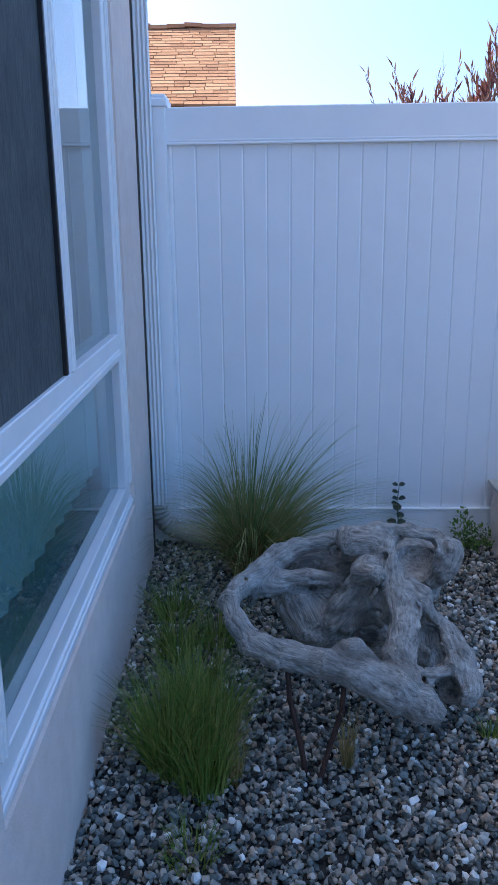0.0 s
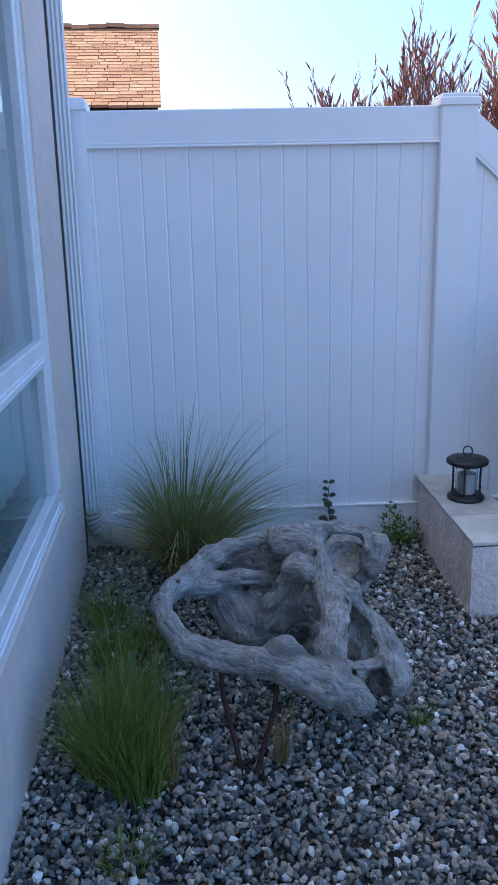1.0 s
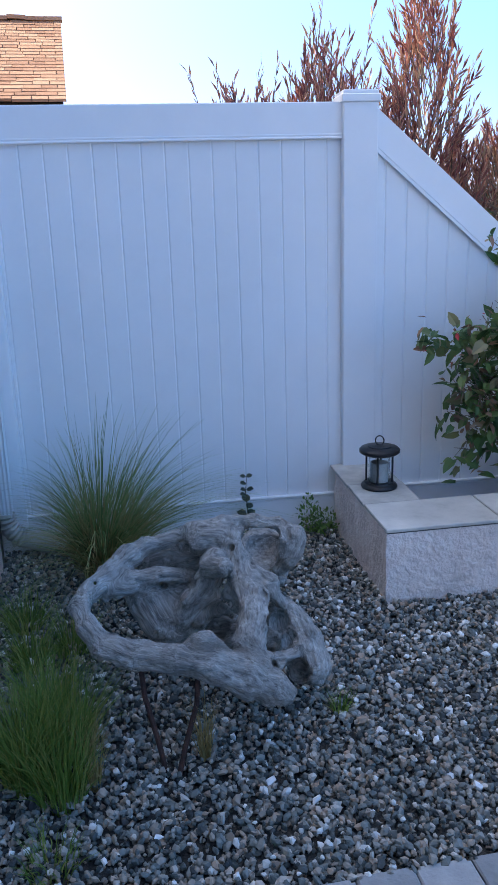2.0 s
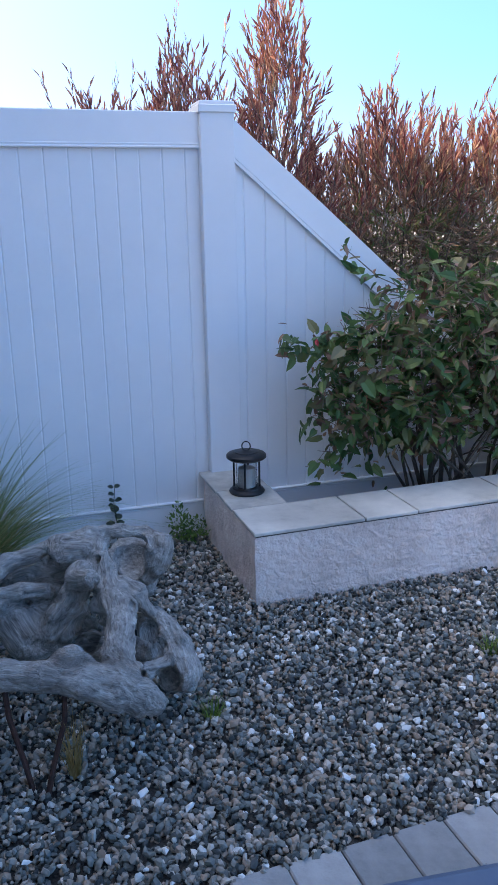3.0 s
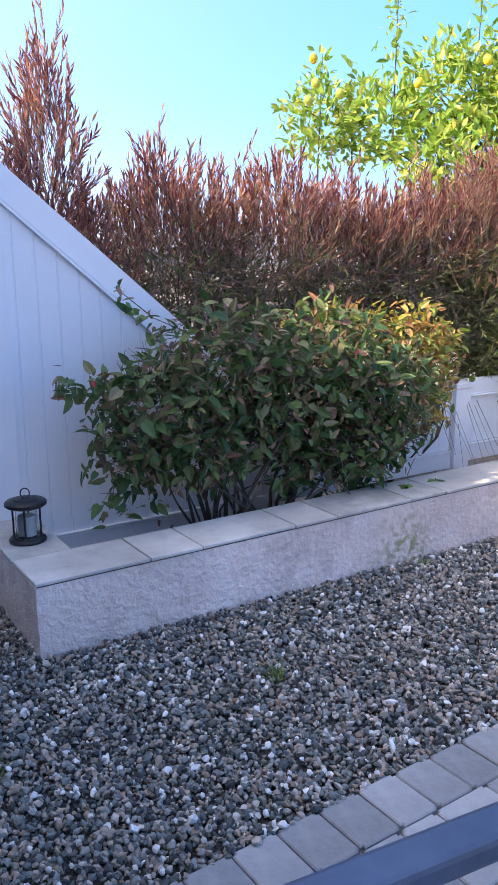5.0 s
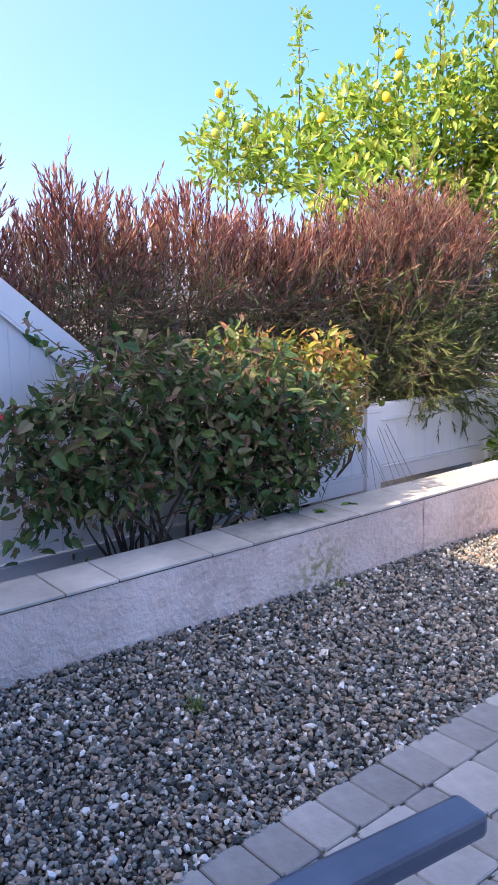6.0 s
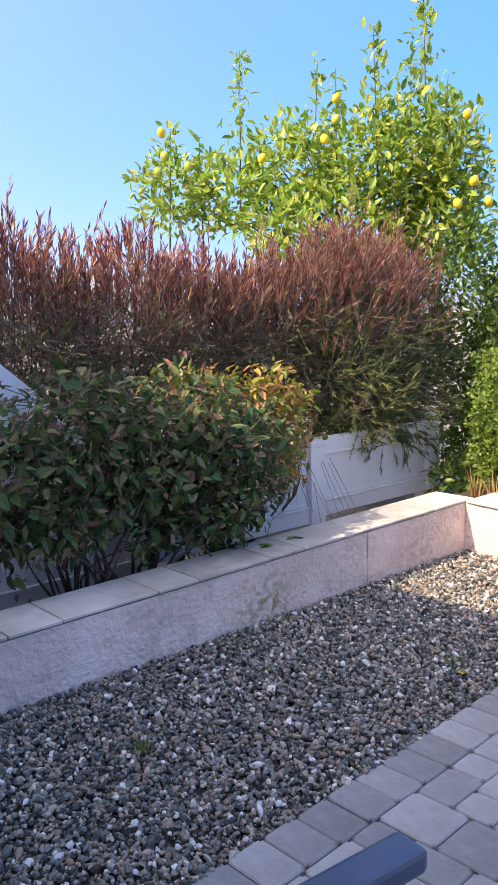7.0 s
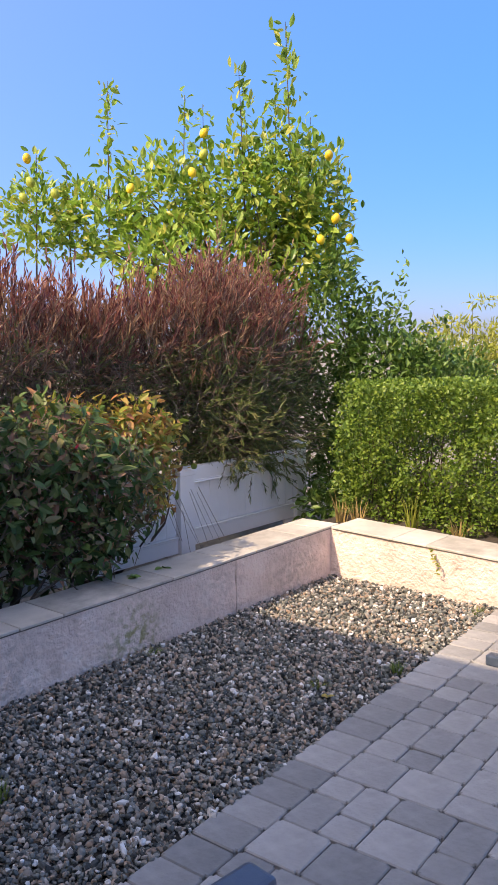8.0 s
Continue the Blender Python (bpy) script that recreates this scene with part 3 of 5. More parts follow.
pane("pane", MU1, W1 - J, TR1, Z1 - J, -0.03, glass)
pane("pane", W0 + J, W1 - J, Z0 + J, TR0, -0.03, glass, "tinted lower pane")
part("screen", boxes(((-0.012, W0 + J, TR1), (-0.008, MU0, Z1 - J), 0)), screen_mesh, win, "dark woven insect screen")
part("screen_edge", boxes(((-0.014, MU0 - 0.014, TR1), (0.004, MU0 + 0.001, Z1 - J), 0.002)), black_metal, win)
# shallow closed box; the room's dimness is put into its dark teal colour
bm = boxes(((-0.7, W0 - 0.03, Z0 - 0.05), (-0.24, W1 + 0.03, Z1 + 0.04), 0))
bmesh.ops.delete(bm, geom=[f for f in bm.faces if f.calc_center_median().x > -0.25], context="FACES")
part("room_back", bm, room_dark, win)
part("inner_sill", boxes(((-0.24, W0 + J, Z0 + 0.06), (-0.04, W1 - J, Z0 + J - 0.004), 0.004)), blind_cloth, win, "teal inner sill")
blind = thing("vertical_blind", pose(-0.121, 1.43, 0, 0, 0, EDGE_TURN), "teal vertical blind slats hanging behind the window", "window blind")
for i in range(13):
    y = W0 + 0.12 + i * 0.108
    bm = bmesh.new()
    box(bm, (-0.003, -0.062, 0.64), (0.0, 0.062, TR0 - 0.01))
    s = part("slat", bm, blind_cloth, blind)
    s.matrix_local = pose(-0.085, y, 0, 0, 0, -14)

# corner: a dark gap, then a ribbed downspout with its elbow
part("corner_sealant", boxes(((-0.04, CORNER, 0.0), (-0.002, CORNER + 0.085, 4.05), 0)), brown_gap, house)
# unseen block past the corner, added to keep sun off planter and gravel
part("hidden_sun_block", boxes(((-3.0, CORNER + 0.087, -0.1), (-0.14, CORNER + 1.25, 4.30), 0)), stucco_house, house)
spout = thing("downspout", pose(-0.160, 3.500, 0, 0, 0, EDGE_TURN), "ribbed white metal downspout at the house corner", "downspout")
bm = bmesh.new()
outline = []
half, rib = 0.034, 0.004
for cx, cy, dx, dy in ((-1, -1, 1, 0), (1, -1, 0, 1), (1, 1, -1, 0), (-1, 1, 0, -1)):
    for k in range(8):
        f = k / 8 * 2 * half
        inward = rib if k % 2 else 0.0
        outline.append((cx * half + dx * f - dy * inward, cy * half + dy * f + dx * inward))
lo = [bm.verts.new((a, b, 0.19)) for a, b in outline]
hi = [bm.verts.new((a, b, 4.04)) for a, b in outline]
for i in range(len(lo)):
    j = (i + 1) % len(lo)
    bm.faces.new((lo[i], lo[j], hi[j], hi[i]))
part("pipe", bm, vinyl, spout)
bend = [(0.13 * (1 - math.cos(a)), 0.0, 0.20 - 0.13 * math.sin(a)) for a in np.linspace(-0.1, 1.15, 15)] + [(0.15, 0, 0.062), (0.21, 0, 0.038)]
bm = sweep(bmesh.new(), bend, [0.046 if k % 2 else 0.040 for k in range(15)] + [0.048, 0.050], 10)
part("elbow", bm, elbow_paint, spout, "crimped grimy elbow at the foot", True)

# ---- pavement ----
pave = thing("pavement", pose(0, edge_y(0), 0, 0, 0, EDGE_TURN), "grey tumbled concrete paver patio", "pavement", kind="structure")
part("bedding", boxes(((0.3, -2.1, -0.08), (4.9, -0.012, -0.012), 0)), joint_sand, pave)
# unseen slab behind the camera, added to bounce sunlight onto the fence
part("patio_slab", boxes(((-0.1, -9.0, -0.08), (9.0, -2.1, 0.0), 0), ((-0.1, -2.098, -0.08), (0.298, -0.2, 0.0), 0)), paver_stone, pave)


# ---- driftwood ----
def melt(a, b, k):
    h = np.clip(0.5 + 0.5 * (b - a) / k, 0, 1)
    return b * (1 - h) + a * h - k * h * (1 - h)


def solid(limbs, hollows, lo, hi, step, wobble):
    """Limbs that melt together, less hollows, as a mesh of quads. Limb: two ends, two radii."""
    n = [int((h - l) / step) + 1 for l, h in zip(lo, hi)]
    g = np.stack(np.meshgrid(*[np.linspace(l, l + step * (k - 1), k) for l, k in zip(lo, n)], indexing="ij"), -1).astype(np.float32)
    w = g + wobble * np.stack([np.sin(23 * g[..., 1] + 17 * g[..., 2]), np.sin(19 * g[..., 2] + 25 * g[..., 0] + 1), np.sin(21 * g[..., 0] + 18 * g[..., 1] + 2)], -1)

    def dist(a, b, ra, rb):
        a, b = np.array(a, np.float32), np.array(b, np.float32)
        d = b - a
        t = np.clip(((w - a) @ d) / (d @ d + 1e-9), 0, 1)
        return np.linalg.norm(w - a - t[..., None] * d, axis=-1) - (ra + (rb - ra) * t)

    f = None
    for a, b, ra, rb in limbs:
        d = dist(a, b, ra, rb)
        f = d if f is None else melt(f, d, 0.018)
    for a, b, ra, rb in hollows:
        f = -melt(-f, dist(a, b, ra, rb), 0.010)
    # long shallow furrows
    f = f + 0.0028 * np.sin(95 * (w[..., 2] + 0.35 * w[..., 0]) + 5 * np.sin(14 * w[..., 0] + 11 * w[..., 1])) * np.sin(30 * w[..., 1] + 6 * np.sin(9 * w[..., 0]))
    f = f + 0.004 * np.sin(41 * w[..., 0] + 3) * np.sin(37 * w[..., 1]) * np.sin(43 * w[..., 2])
    ins = f < 0
    corner = np.stack([ins[i:n[0] - 1 + i, j:n[1] - 1 + j, k:n[2] - 1 + k] for i in (0, 1) for j in (0, 1) for k in (0, 1)], -1)
    cnt = corner.sum(-1)
    mixed = (cnt > 0) & (cnt < 8)
    idx = -np.ones(mixed.shape, int)
    idx[mixed] = np.arange(mixed.sum())
    c = np.argwhere(mixed)
    offs = np.array([(i, j, k) for i in (0, 1) for j in (0, 1) for k in (0, 1)])
    vals = np.stack([f[tuple((c + o).T)] for o in offs], 1)
    acc, num = np.zeros((len(c), 3)), np.zeros((len(c), 1))
    for p in range(8):
        for q in range(p + 1, 8):
            if np.abs(offs[p] - offs[q]).sum() == 1:
                va, vb = vals[:, p], vals[:, q]
                m = (va < 0) != (vb < 0)
                t = np.where(m, va / np.where(va == vb, 1, va - vb), 0)[:, None]
                acc += m[:, None] * (offs[p] + t * (offs[q] - offs[p]))
                num += m[:, None]
    verts = np.array(lo) + step * (c + acc / np.maximum(num, 1))
    faces = []
    for ax in range(3):
        o1, o2 = [a for a in range(3) if a != ax]
        s0 = [slice(1, -1)] * 3
        s0[ax] = slice(0, -1)
        s1 = list(s0)
        s1[ax] = slice(1, None)
        chg = np.argwhere(ins[tuple(s0)] != ins[tuple(s1)])
        chg = chg + np.array([0 if a == ax else 1 for a in range(3)])
        flip = ins[tuple(chg.T)]
        e1, e2 = np.eye(3, dtype=int)[o1], np.eye(3, dtype=int)[o2]
        q = np.stack([idx[tuple((chg - a).T)] for a in (e1 + e2, e2, 0 * e1, e1)], 1)
        if ax == 1:
            flip = ~flip
        q[~flip] = q[~flip][:, ::-1]
        faces.append(q)
    faces = np.concatenate(faces)
    faces = faces[(faces >= 0).all(1)]
    return verts, faces



def lattice(p, seed):
    """Smooth random values over space, for arrays of places."""
    i = np.floor(p).astype(np.int64)
    f = p - i
    f = f * f * (3 - 2 * f)
    out = 0.0
    for a in (0, 1):
        for b in (0, 1):
            for c in (0, 1):
                k = (i[:, 0] + a) * 73856093 ^ (i[:, 1] + b) * 19349663 ^ (i[:, 2] + c) * 83492791 ^ seed * 2654435761
                k = (k ^ (k >> 13)) * 1274126177 & 0x7FFFFFFF
                h = (k ^ (k >> 16)) % 65536 / 65535.0
                out = out + h * np.where(a, f[:, 0], 1 - f[:, 0]) * np.where(b, f[:, 1], 1 - f[:, 1]) * np.where(c, f[:, 2], 1 - f[:, 2])
    return out


def carve(verts, faces, limbs):
    """Furrows that run along the limbs. Returns the places moved and their places along the grain."""
    off, wsum, run = np.zeros_like(verts), 1e-9, 0.0
    for a, b, ra, rb in limbs:
        a, d = np.array(a), np.array(b) - np.array(a)
        size = np.linalg.norm(d)
        t = np.clip((verts - a) @ d / (size * size), 0, 1)
        side = verts - a - t[:, None] * d
        gap = np.linalg.norm(side, axis=1) - (ra + (rb - ra) * t)
        w = np.exp(-np.maximum(gap, 0) / 0.007)[:, None]
        off = off + w * (side + ((run + t * size) * 0.05)[:, None])
        wsum = wsum + w
        run += size
    along = off / wsum
    e1, e2 = verts[faces[:, 1]] - verts[faces[:, 0]], verts[faces[:, 3]] - verts[faces[:, 0]]
    fn = np.cross(e1, e2)
    nor = np.zeros_like(verts)
    for k in range(4):
        np.add.at(nor, faces[:, k], fn)
    nor = unit(nor)
    g1 = 1 - np.abs(2 * lattice(along * 75, 1) - 1)
    g2 = 1 - np.abs(2 * lattice(along * 130, 2) - 1)
    knot = lattice(verts * 16, 3) - 0.5
    crack = np.clip(lattice(along * 45, 5) - 0.74, 0, 1)
    push = -0.0055 * g1 ** 7 - 0.0018 * g2 ** 4 + 0.008 * knot - 0.05 * crack
    return verts + nor * push[:, None], along


limbs, hollows = [], []


def limb(*path):
    """A run of wood through places, each with its thickness."""
    for p, q in zip(path, path[1:]):
        limbs.append((p[:3], q[:3], p[3], q[3]))


def hollow(p, q):
    hollows.append((p[:3], q[:3], p[3], q[3]))


# the low front arm, swelling to its blunt tip
limb((0.239, 2.270, 0.330, 0.031), (0.256, 2.170, 0.309, 0.031), (0.316, 2.090, 0.284, 0.036), (0.406, 2.030, 0.276, 0.040), (0.507, 1.990, 0.278, 0.043), (0.599, 1.970, 0.266, 0.051), (0.692, 1.960, 0.229, 0.056), (0.758, 1.950, 0.187, 0.048), (0.796, 1.950, 0.157, 0.035))
# the arm turns up into the back rim
limb((0.239, 2.270, 0.330, 0.032), (0.269, 2.360, 0.345, 0.033), (0.331, 2.440, 0.354, 0.040), (0.388, 2.500, 0.374, 0.039), (0.450, 2.530, 0.401, 0.031), (0.537, 2.540, 0.412, 0.025), (0.584, 2.530, 0.429, 0.031))
limb((0.468, 2.610, 0.306, 0.061), (0.561, 2.600, 0.337, 0.054))
limb((0.556, 2.580, 0.309, 0.054), (0.635, 2.540, 0.342, 0.047))
# a second ridge, and the bowl below it
limb((0.317, 2.410, 0.317, 0.042), (0.392, 2.430, 0.315, 0.038), (0.476, 2.440, 0.327, 0.031), (0.552, 2.450, 0.319, 0.029))
limb((0.449, 2.470, 0.238, 0.082), (0.500, 2.410, 0.170, 0.079))
limb((0.547, 2.500, 0.234, 0.085), (0.573, 2.440, 0.149, 0.073))
limb((0.603, 2.470, 0.202, 0.061), (0.620, 2.440, 0.160, 0.057))
# folds that run down from the knob
limb((0.664, 2.380, 0.392, 0.045), (0.630, 2.380, 0.323, 0.043), (0.575, 2.370, 0.257, 0.032), (0.539, 2.360, 0.186, 0.021))
limb((0.642, 2.400, 0.268, 0.042), (0.605, 2.380, 0.196, 0.034))
limb((0.640, 2.360, 0.381, 0.042), (0.678, 2.270, 0.414, 0.030))
# the broad flat crown
limb((0.598, 2.520, 0.440, 0.031), (0.703, 2.490, 0.460, 0.034), (0.811, 2.470, 0.476, 0.027), (0.881, 2.450, 0.466, 0.031), (0.922, 2.410, 0.439, 0.038))
limb((0.627, 2.470, 0.426, 0.053), (0.717, 2.450, 0.428, 0.049), (0.741, 2.400, 0.403, 0.038))
# walls of the right-hand hollow
limb((0.801, 2.640, 0.288, 0.064), (0.880, 2.720, 0.265, 0.090), (0.931, 2.620, 0.297, 0.064))
limb((0.837, 2.580, 0.272, 0.057), (0.874, 2.540, 0.269, 0.057), (0.882, 2.480, 0.266, 0.028))
limb((0.923, 2.400, 0.428, 0.038), (0.903, 2.400, 0.389, 0.042), (0.877, 2.420, 0.335, 0.035))
limb((0.731, 2.420, 0.439, 0.024), (0.755, 2.410, 0.374, 0.025))
limb((0.875, 2.400, 0.472, 0.012), (0.876, 2.380, 0.451, 0.014))
# the stalk that joins crown and arm
limb((0.728, 2.390, 0.407, 0.039), (0.730, 2.310, 0.356, 0.037), (0.752, 2.220, 0.333, 0.050), (0.739, 2.120, 0.297, 0.048), (0.720, 2.050, 0.264, 0.049), (0.728, 1.990, 0.233, 0.050))
limb((0.703, 2.280, 0.322, 0.031), (0.712, 2.240, 0.299, 0.031))
limb((0.776, 2.310, 0.366, 0.024), (0.821, 2.280, 0.337, 0.029), (0.841, 2.260, 0.290, 0.022))
# the right-hand leg down to the gravel
limb((0.852, 2.270, 0.270, 0.024), (0.891, 2.230, 0.219, 0.039), (0.919, 2.190, 0.170, 0.048), (0.931, 2.150, 0.122, 0.048), (0.927, 2.130, 0.106, 0.038))
limb((0.885, 2.200, 0.125, 0.041), (0.891, 2.160, 0.101, 0.044))
limb((0.902, 2.540, 0.092, 0.058), (0.910, 2.460, 0.006, 0.056))
limb((0.788, 2.080, 0.183, 0.030), (0.855, 2.140, 0.156, 0.029))
limb((0.659, 2.370, 0.220, 0.025), (0.693, 2.320, 0.236, 0.022))
# a snapped-off stub on the arm
limb((0.556, 2.020, 0.299, 0.028), (0.593, 2.000, 0.318, 0.031), (0.633, 2.000, 0.303, 0.016))
# the hidden underside
limb((0.632, 2.440, 0.059, 0.050), (0.737, 2.380, 0.094, 0.054), (0.819, 2.320, 0.118, 0.048))
limb((0.655, 2.580, 0.047, 0.078), (0.747, 2.520, 0.069, 0.076))
# pockets, caves and cracks
hollow((0.442, 2.400, 0.399, 0.028), (0.542, 2.460, 0.384, 0.032))
hollow((0.564, 2.300, 0.488, 0.012), (0.583, 2.560, 0.365, 0.015))
hollow((0.777, 2.320, 0.463, 0.042), (0.852, 2.600, 0.343, 0.061))
hollow((0.810, 2.340, 0.410, 0.037), (0.852, 2.540, 0.337, 0.050))
hollow((0.838, 2.340, 0.480, 0.024), (0.869, 2.540, 0.389, 0.034))
hollow((0.621, 2.150, 0.275, 0.037), (0.671, 2.460, 0.101, 0.040))
hollow((0.658, 2.150, 0.304, 0.014), (0.686, 2.400, 0.166, 0.018))
hollow((0.802, 2.100, 0.313, 0.028), (0.888, 2.480, 0.092, 0.041))
hollow((0.831, 2.080, 0.261, 0.021), (0.914, 2.440, 0.050, 0.033))
hollow((0.842, 2.040, 0.173, 0.038), (0.888, 2.160, 0.102, 0.035))
hollow((0.283, 2.250, 0.411, 0.007), (0.274, 2.460, 0.314, 0.008))
hollow((0.481, 2.280, 0.368, 0.007), (0.489, 2.460, 0.283, 0.008))
hollow((0.495, 2.280, 0.383, 0.004), (0.504, 2.460, 0.300, 0.005))
hollow((0.330, 2.250, 0.353, 0.008), (0.330, 2.460, 0.252, 0.010))
hollow((0.564, 2.200, 0.401, 0.011), (0.586, 2.400, 0.306, 0.013))
hollow((0.699, 2.160, 0.363, 0.004), (0.735, 2.180, 0.376, 0.004))
hollow((0.667, 2.160, 0.338, 0.010), (0.698, 2.300, 0.278, 0.009))
hollow((0.760, 1.960, 0.303, 0.011), (0.798, 2.140, 0.193, 0.014))
hollow((0.764, 1.940, 0.264, 0.008), (0.794, 2.080, 0.175, 0.010))
hollow((0.696, 2.360, 0.454, 0.011), (0.730, 2.400, 0.403, 0.011))
hollow((0.782, 2.160, 0.359, 0.005), (0.800, 2.240, 0.347, 0.005))
verts, faces = solid(limbs, hollows, (0.16, 1.84, 0.0), (1.06, 2.74, 0.60), 0.0054, 0.004)
verts, along = carve(verts, faces, limbs)
me = mesh_of("driftwood", verts, faces)
me.attributes.new("grain", "FLOAT_VECTOR", "POINT").data.foreach_set("vector", along.astype(np.float32).ravel())
drift = link("driftwood", me, drift_wood, smooth=True)
tagged(drift, "large weathered grey driftwood stump with holes on iron rods", "driftwood")
bm = bmesh.new()
sweep(bm, [(0.462, 1.890, -0.03), (0.440, 1.925, 0.08), (0.412, 1.985, 0.18), (0.405, 2.03, 0.27)], 0.0075, 8)
rod = part("iron_rod", bm, rusty, None, "", True)
tagged(rod, "rusty iron rod propping the driftwood up from gravel", "iron rod", "rods under the driftwood")
bm = bmesh.new()
sweep(bm, [(0.483, 1.868, -0.03), (0.512, 1.895, 0.07), (0.553, 1.955, 0.16), (0.562, 1.985, 0.25)], 0.0075, 8)
rod = part("iron_rod", bm, rusty, None, "", True)
tagged(rod, "rusty iron rod propping the driftwood up from gravel", "iron rod", "rods under the driftwood")


# ---- lantern on the planter's corner ----
lan = thing("lantern", (1.468, 3.21, cap_z(FX0) + 0.001), "small black metal candle lantern with a ring on stone tile", "lantern")
part("base", lathe(bmesh.new(), [(0, 0), (0.076, 0), (0.079, 0.008), (0.074, 0.016), (0.066, 0.020), (0.064, 0.027), (0, 0.027)]), black_metal, lan, smooth=True)
for k in range(4):
    a = math.pi / 4 + k * math.pi / 2 + 0.35
    part("upright", boxes(((0.056 * math.cos(a) - 0.004, 0.056 * math.sin(a) - 0.004, 0.024), (0.056 * math.cos(a) + 0.004, 0.056 * math.sin(a) + 0.004, 0.150), 0.002)), black_metal, lan)
part("roof", lathe(bmesh.new(), [(0, 0.148), (0.060, 0.148), (0.078, 0.152), (0.087, 0.159), (0.087, 0.170), (0.080, 0.177), (0.052, 0.182), (0.050, 0.186), (0.020, 0.188), (0.012, 0.192), (0, 0.193)], 36), black_metal, lan, smooth=True)
bm = bmesh.new()
sweep(bm, [(0.019 * math.cos(a), 0.006 * math.sin(a), 0.208 + 0.019 * math.sin(a)) for a in np.linspace(-1.57, 4.72, 20)], 0.0028, 6)
part("ring", bm, black_metal, lan, smooth=True)
ob = part("glass_tube", lathe(bmesh.new(), [(0.046, 0.027), (0.046, 0.141), (0.044, 0.141), (0.044, 0.027), (0.046, 0.027)]), lantern_glass, lan, smooth=True)
ob.visible_shadow = False
part("candle", lathe(bmesh.new(), [(0, 0.027), (0.039, 0.027), (0.039, 0.108), (0.036, 0.112), (0, 0.110)]), candle_wax, lan, "pale grey candle", smooth=True)

# ---- patio chair: its arm reaches into view ----
chair = thing("patio_chair", pose(1.43, 0.565, 0, 0, 0, -6), "slate blue metal patio chair on grey pavers", "chair")
part("armrest", boxes(((-0.62, -0.030, 0.685), (0.0, 0.030, 0.722), 0.009)), arm_paint, chair)
for y in (0.0,):
    part("leg", boxes(((-0.30, y - 0.02, 0.0), (-0.26, y + 0.02, 0.69), 0.004)), arm_paint, chair)
    part("leg", boxes(((-0.60, y - 0.02, 0.0), (-0.56, y + 0.02, 0.69), 0.004)), arm_paint, chair)
part("seat", boxes(((-0.62, -0.52, 0.36), (-0.24, -0.03, 0.40), 0.008)), arm_paint, chair)
for x in (-0.30, -0.60):
    part("leg", boxes(((x, -0.545, 0.0), (x + 0.04, -0.505, 0.40), 0.004)), arm_paint, chair)
foot = thing("furniture_foot", pose(4.075, 1.30, 0.0, 0, 0, 0), "slate blue metal furniture foot resting on the pavers", "furniture foot")
part("bar", boxes(((-0.03, -0.30, 0.002), (0.03, 0.02, 0.05), 0.008)), arm_paint, foot)


# ---- neighbour's roof behind the fence ----
near_house = thing("neighbour_house", pose(-0.31, 15.0, 0, 0, 0, 2.6) @ Matrix.Translation((0.31, -15.0, 0)), "neighbouring house with a brown clay shingle roof", "house")
RY0, RZ0, RY1, RZ1 = 11.6, 2.45, 15.0, 4.67
part("wall", boxes(((-7.5, 12.1, -0.1), (-0.62, 19.0, 2.6), 0)), stucco_house, near_house)
rows_n = 36
bm = bmesh.new()
v = [bm.verts.new(p) for p in ((-8.0, RY0, RZ0 - 0.05), (-0.36, RY0, RZ0 - 0.05), (-0.36, RY1, RZ1 - 0.05), (-8.0, RY1, RZ1 - 0.05),
                               (-8.0, 19.5, RZ0 - 0.05), (-1.4, 19.5, RZ0 - 0.05))]
bm.faces.new((v[0], v[1], v[2], v[3]))
bm.faces.new((v[3], v[2], v[5], v[4]))
part("roof_deck", bm, brown_gap, near_house)
rng = random.Random(4)
slope = math.atan2(RZ1 - RZ0, RY1 - RY0)
length = math.hypot(RZ1 - RZ0, RY1 - RY0)
roof_x0 = -2.6
tile_bm = boxes(((0, 0, 0), (1, 0.17, 0.045), 0.006))
tile_mesh = bpy.data.meshes.new("shingle")
tile_bm.to_mesh(tile_mesh)
tile_bm.free()
tile_mesh.materials.append(roof_tile)
step = length / rows_n
for i in range(rows_n - 25, rows_n):
    x = -0.31 - (0.0 if i % 2 else 0.12)
    if i % 2 == 0:
        spans = [(x, -0.31)]
    else:
        spans = []
    while x > roof_x0:
        w = rng.uniform(0.22, 0.36)
        spans.append((x - w, x))
        x -= w
    for a, b in spans:
        ob = new("shingle", tile_mesh)
        ob.parent = near_house
        d = i * step + rng.uniform(-0.012, 0.012)
        ob.matrix_local = Matrix.Translation((a + 0.004, RY0 + d * math.cos(slope), RZ0 + d * math.sin(slope))) @ Matrix.Rotation(slope - 0.09 + rng.uniform(-0.02, 0.02), 4, "X") @ Matrix.Diagonal((b - a - 0.008, 1, 1, 1))
x = -0.29
while x > roof_x0:
    ob = new("ridge_tile", tile_mesh)
    ob.parent = near_house
    ob.matrix_local = Matrix.Translation((x - 0.3, RY1 - 0.12, RZ1 + rng.uniform(-0.01, 0.025))) @ Matrix.Rotation(rng.uniform(-0.05, 0.05), 4, "Y") @ Matrix.Diagonal((0.3, 1.1, 1.4, 1))
    x -= 0.29


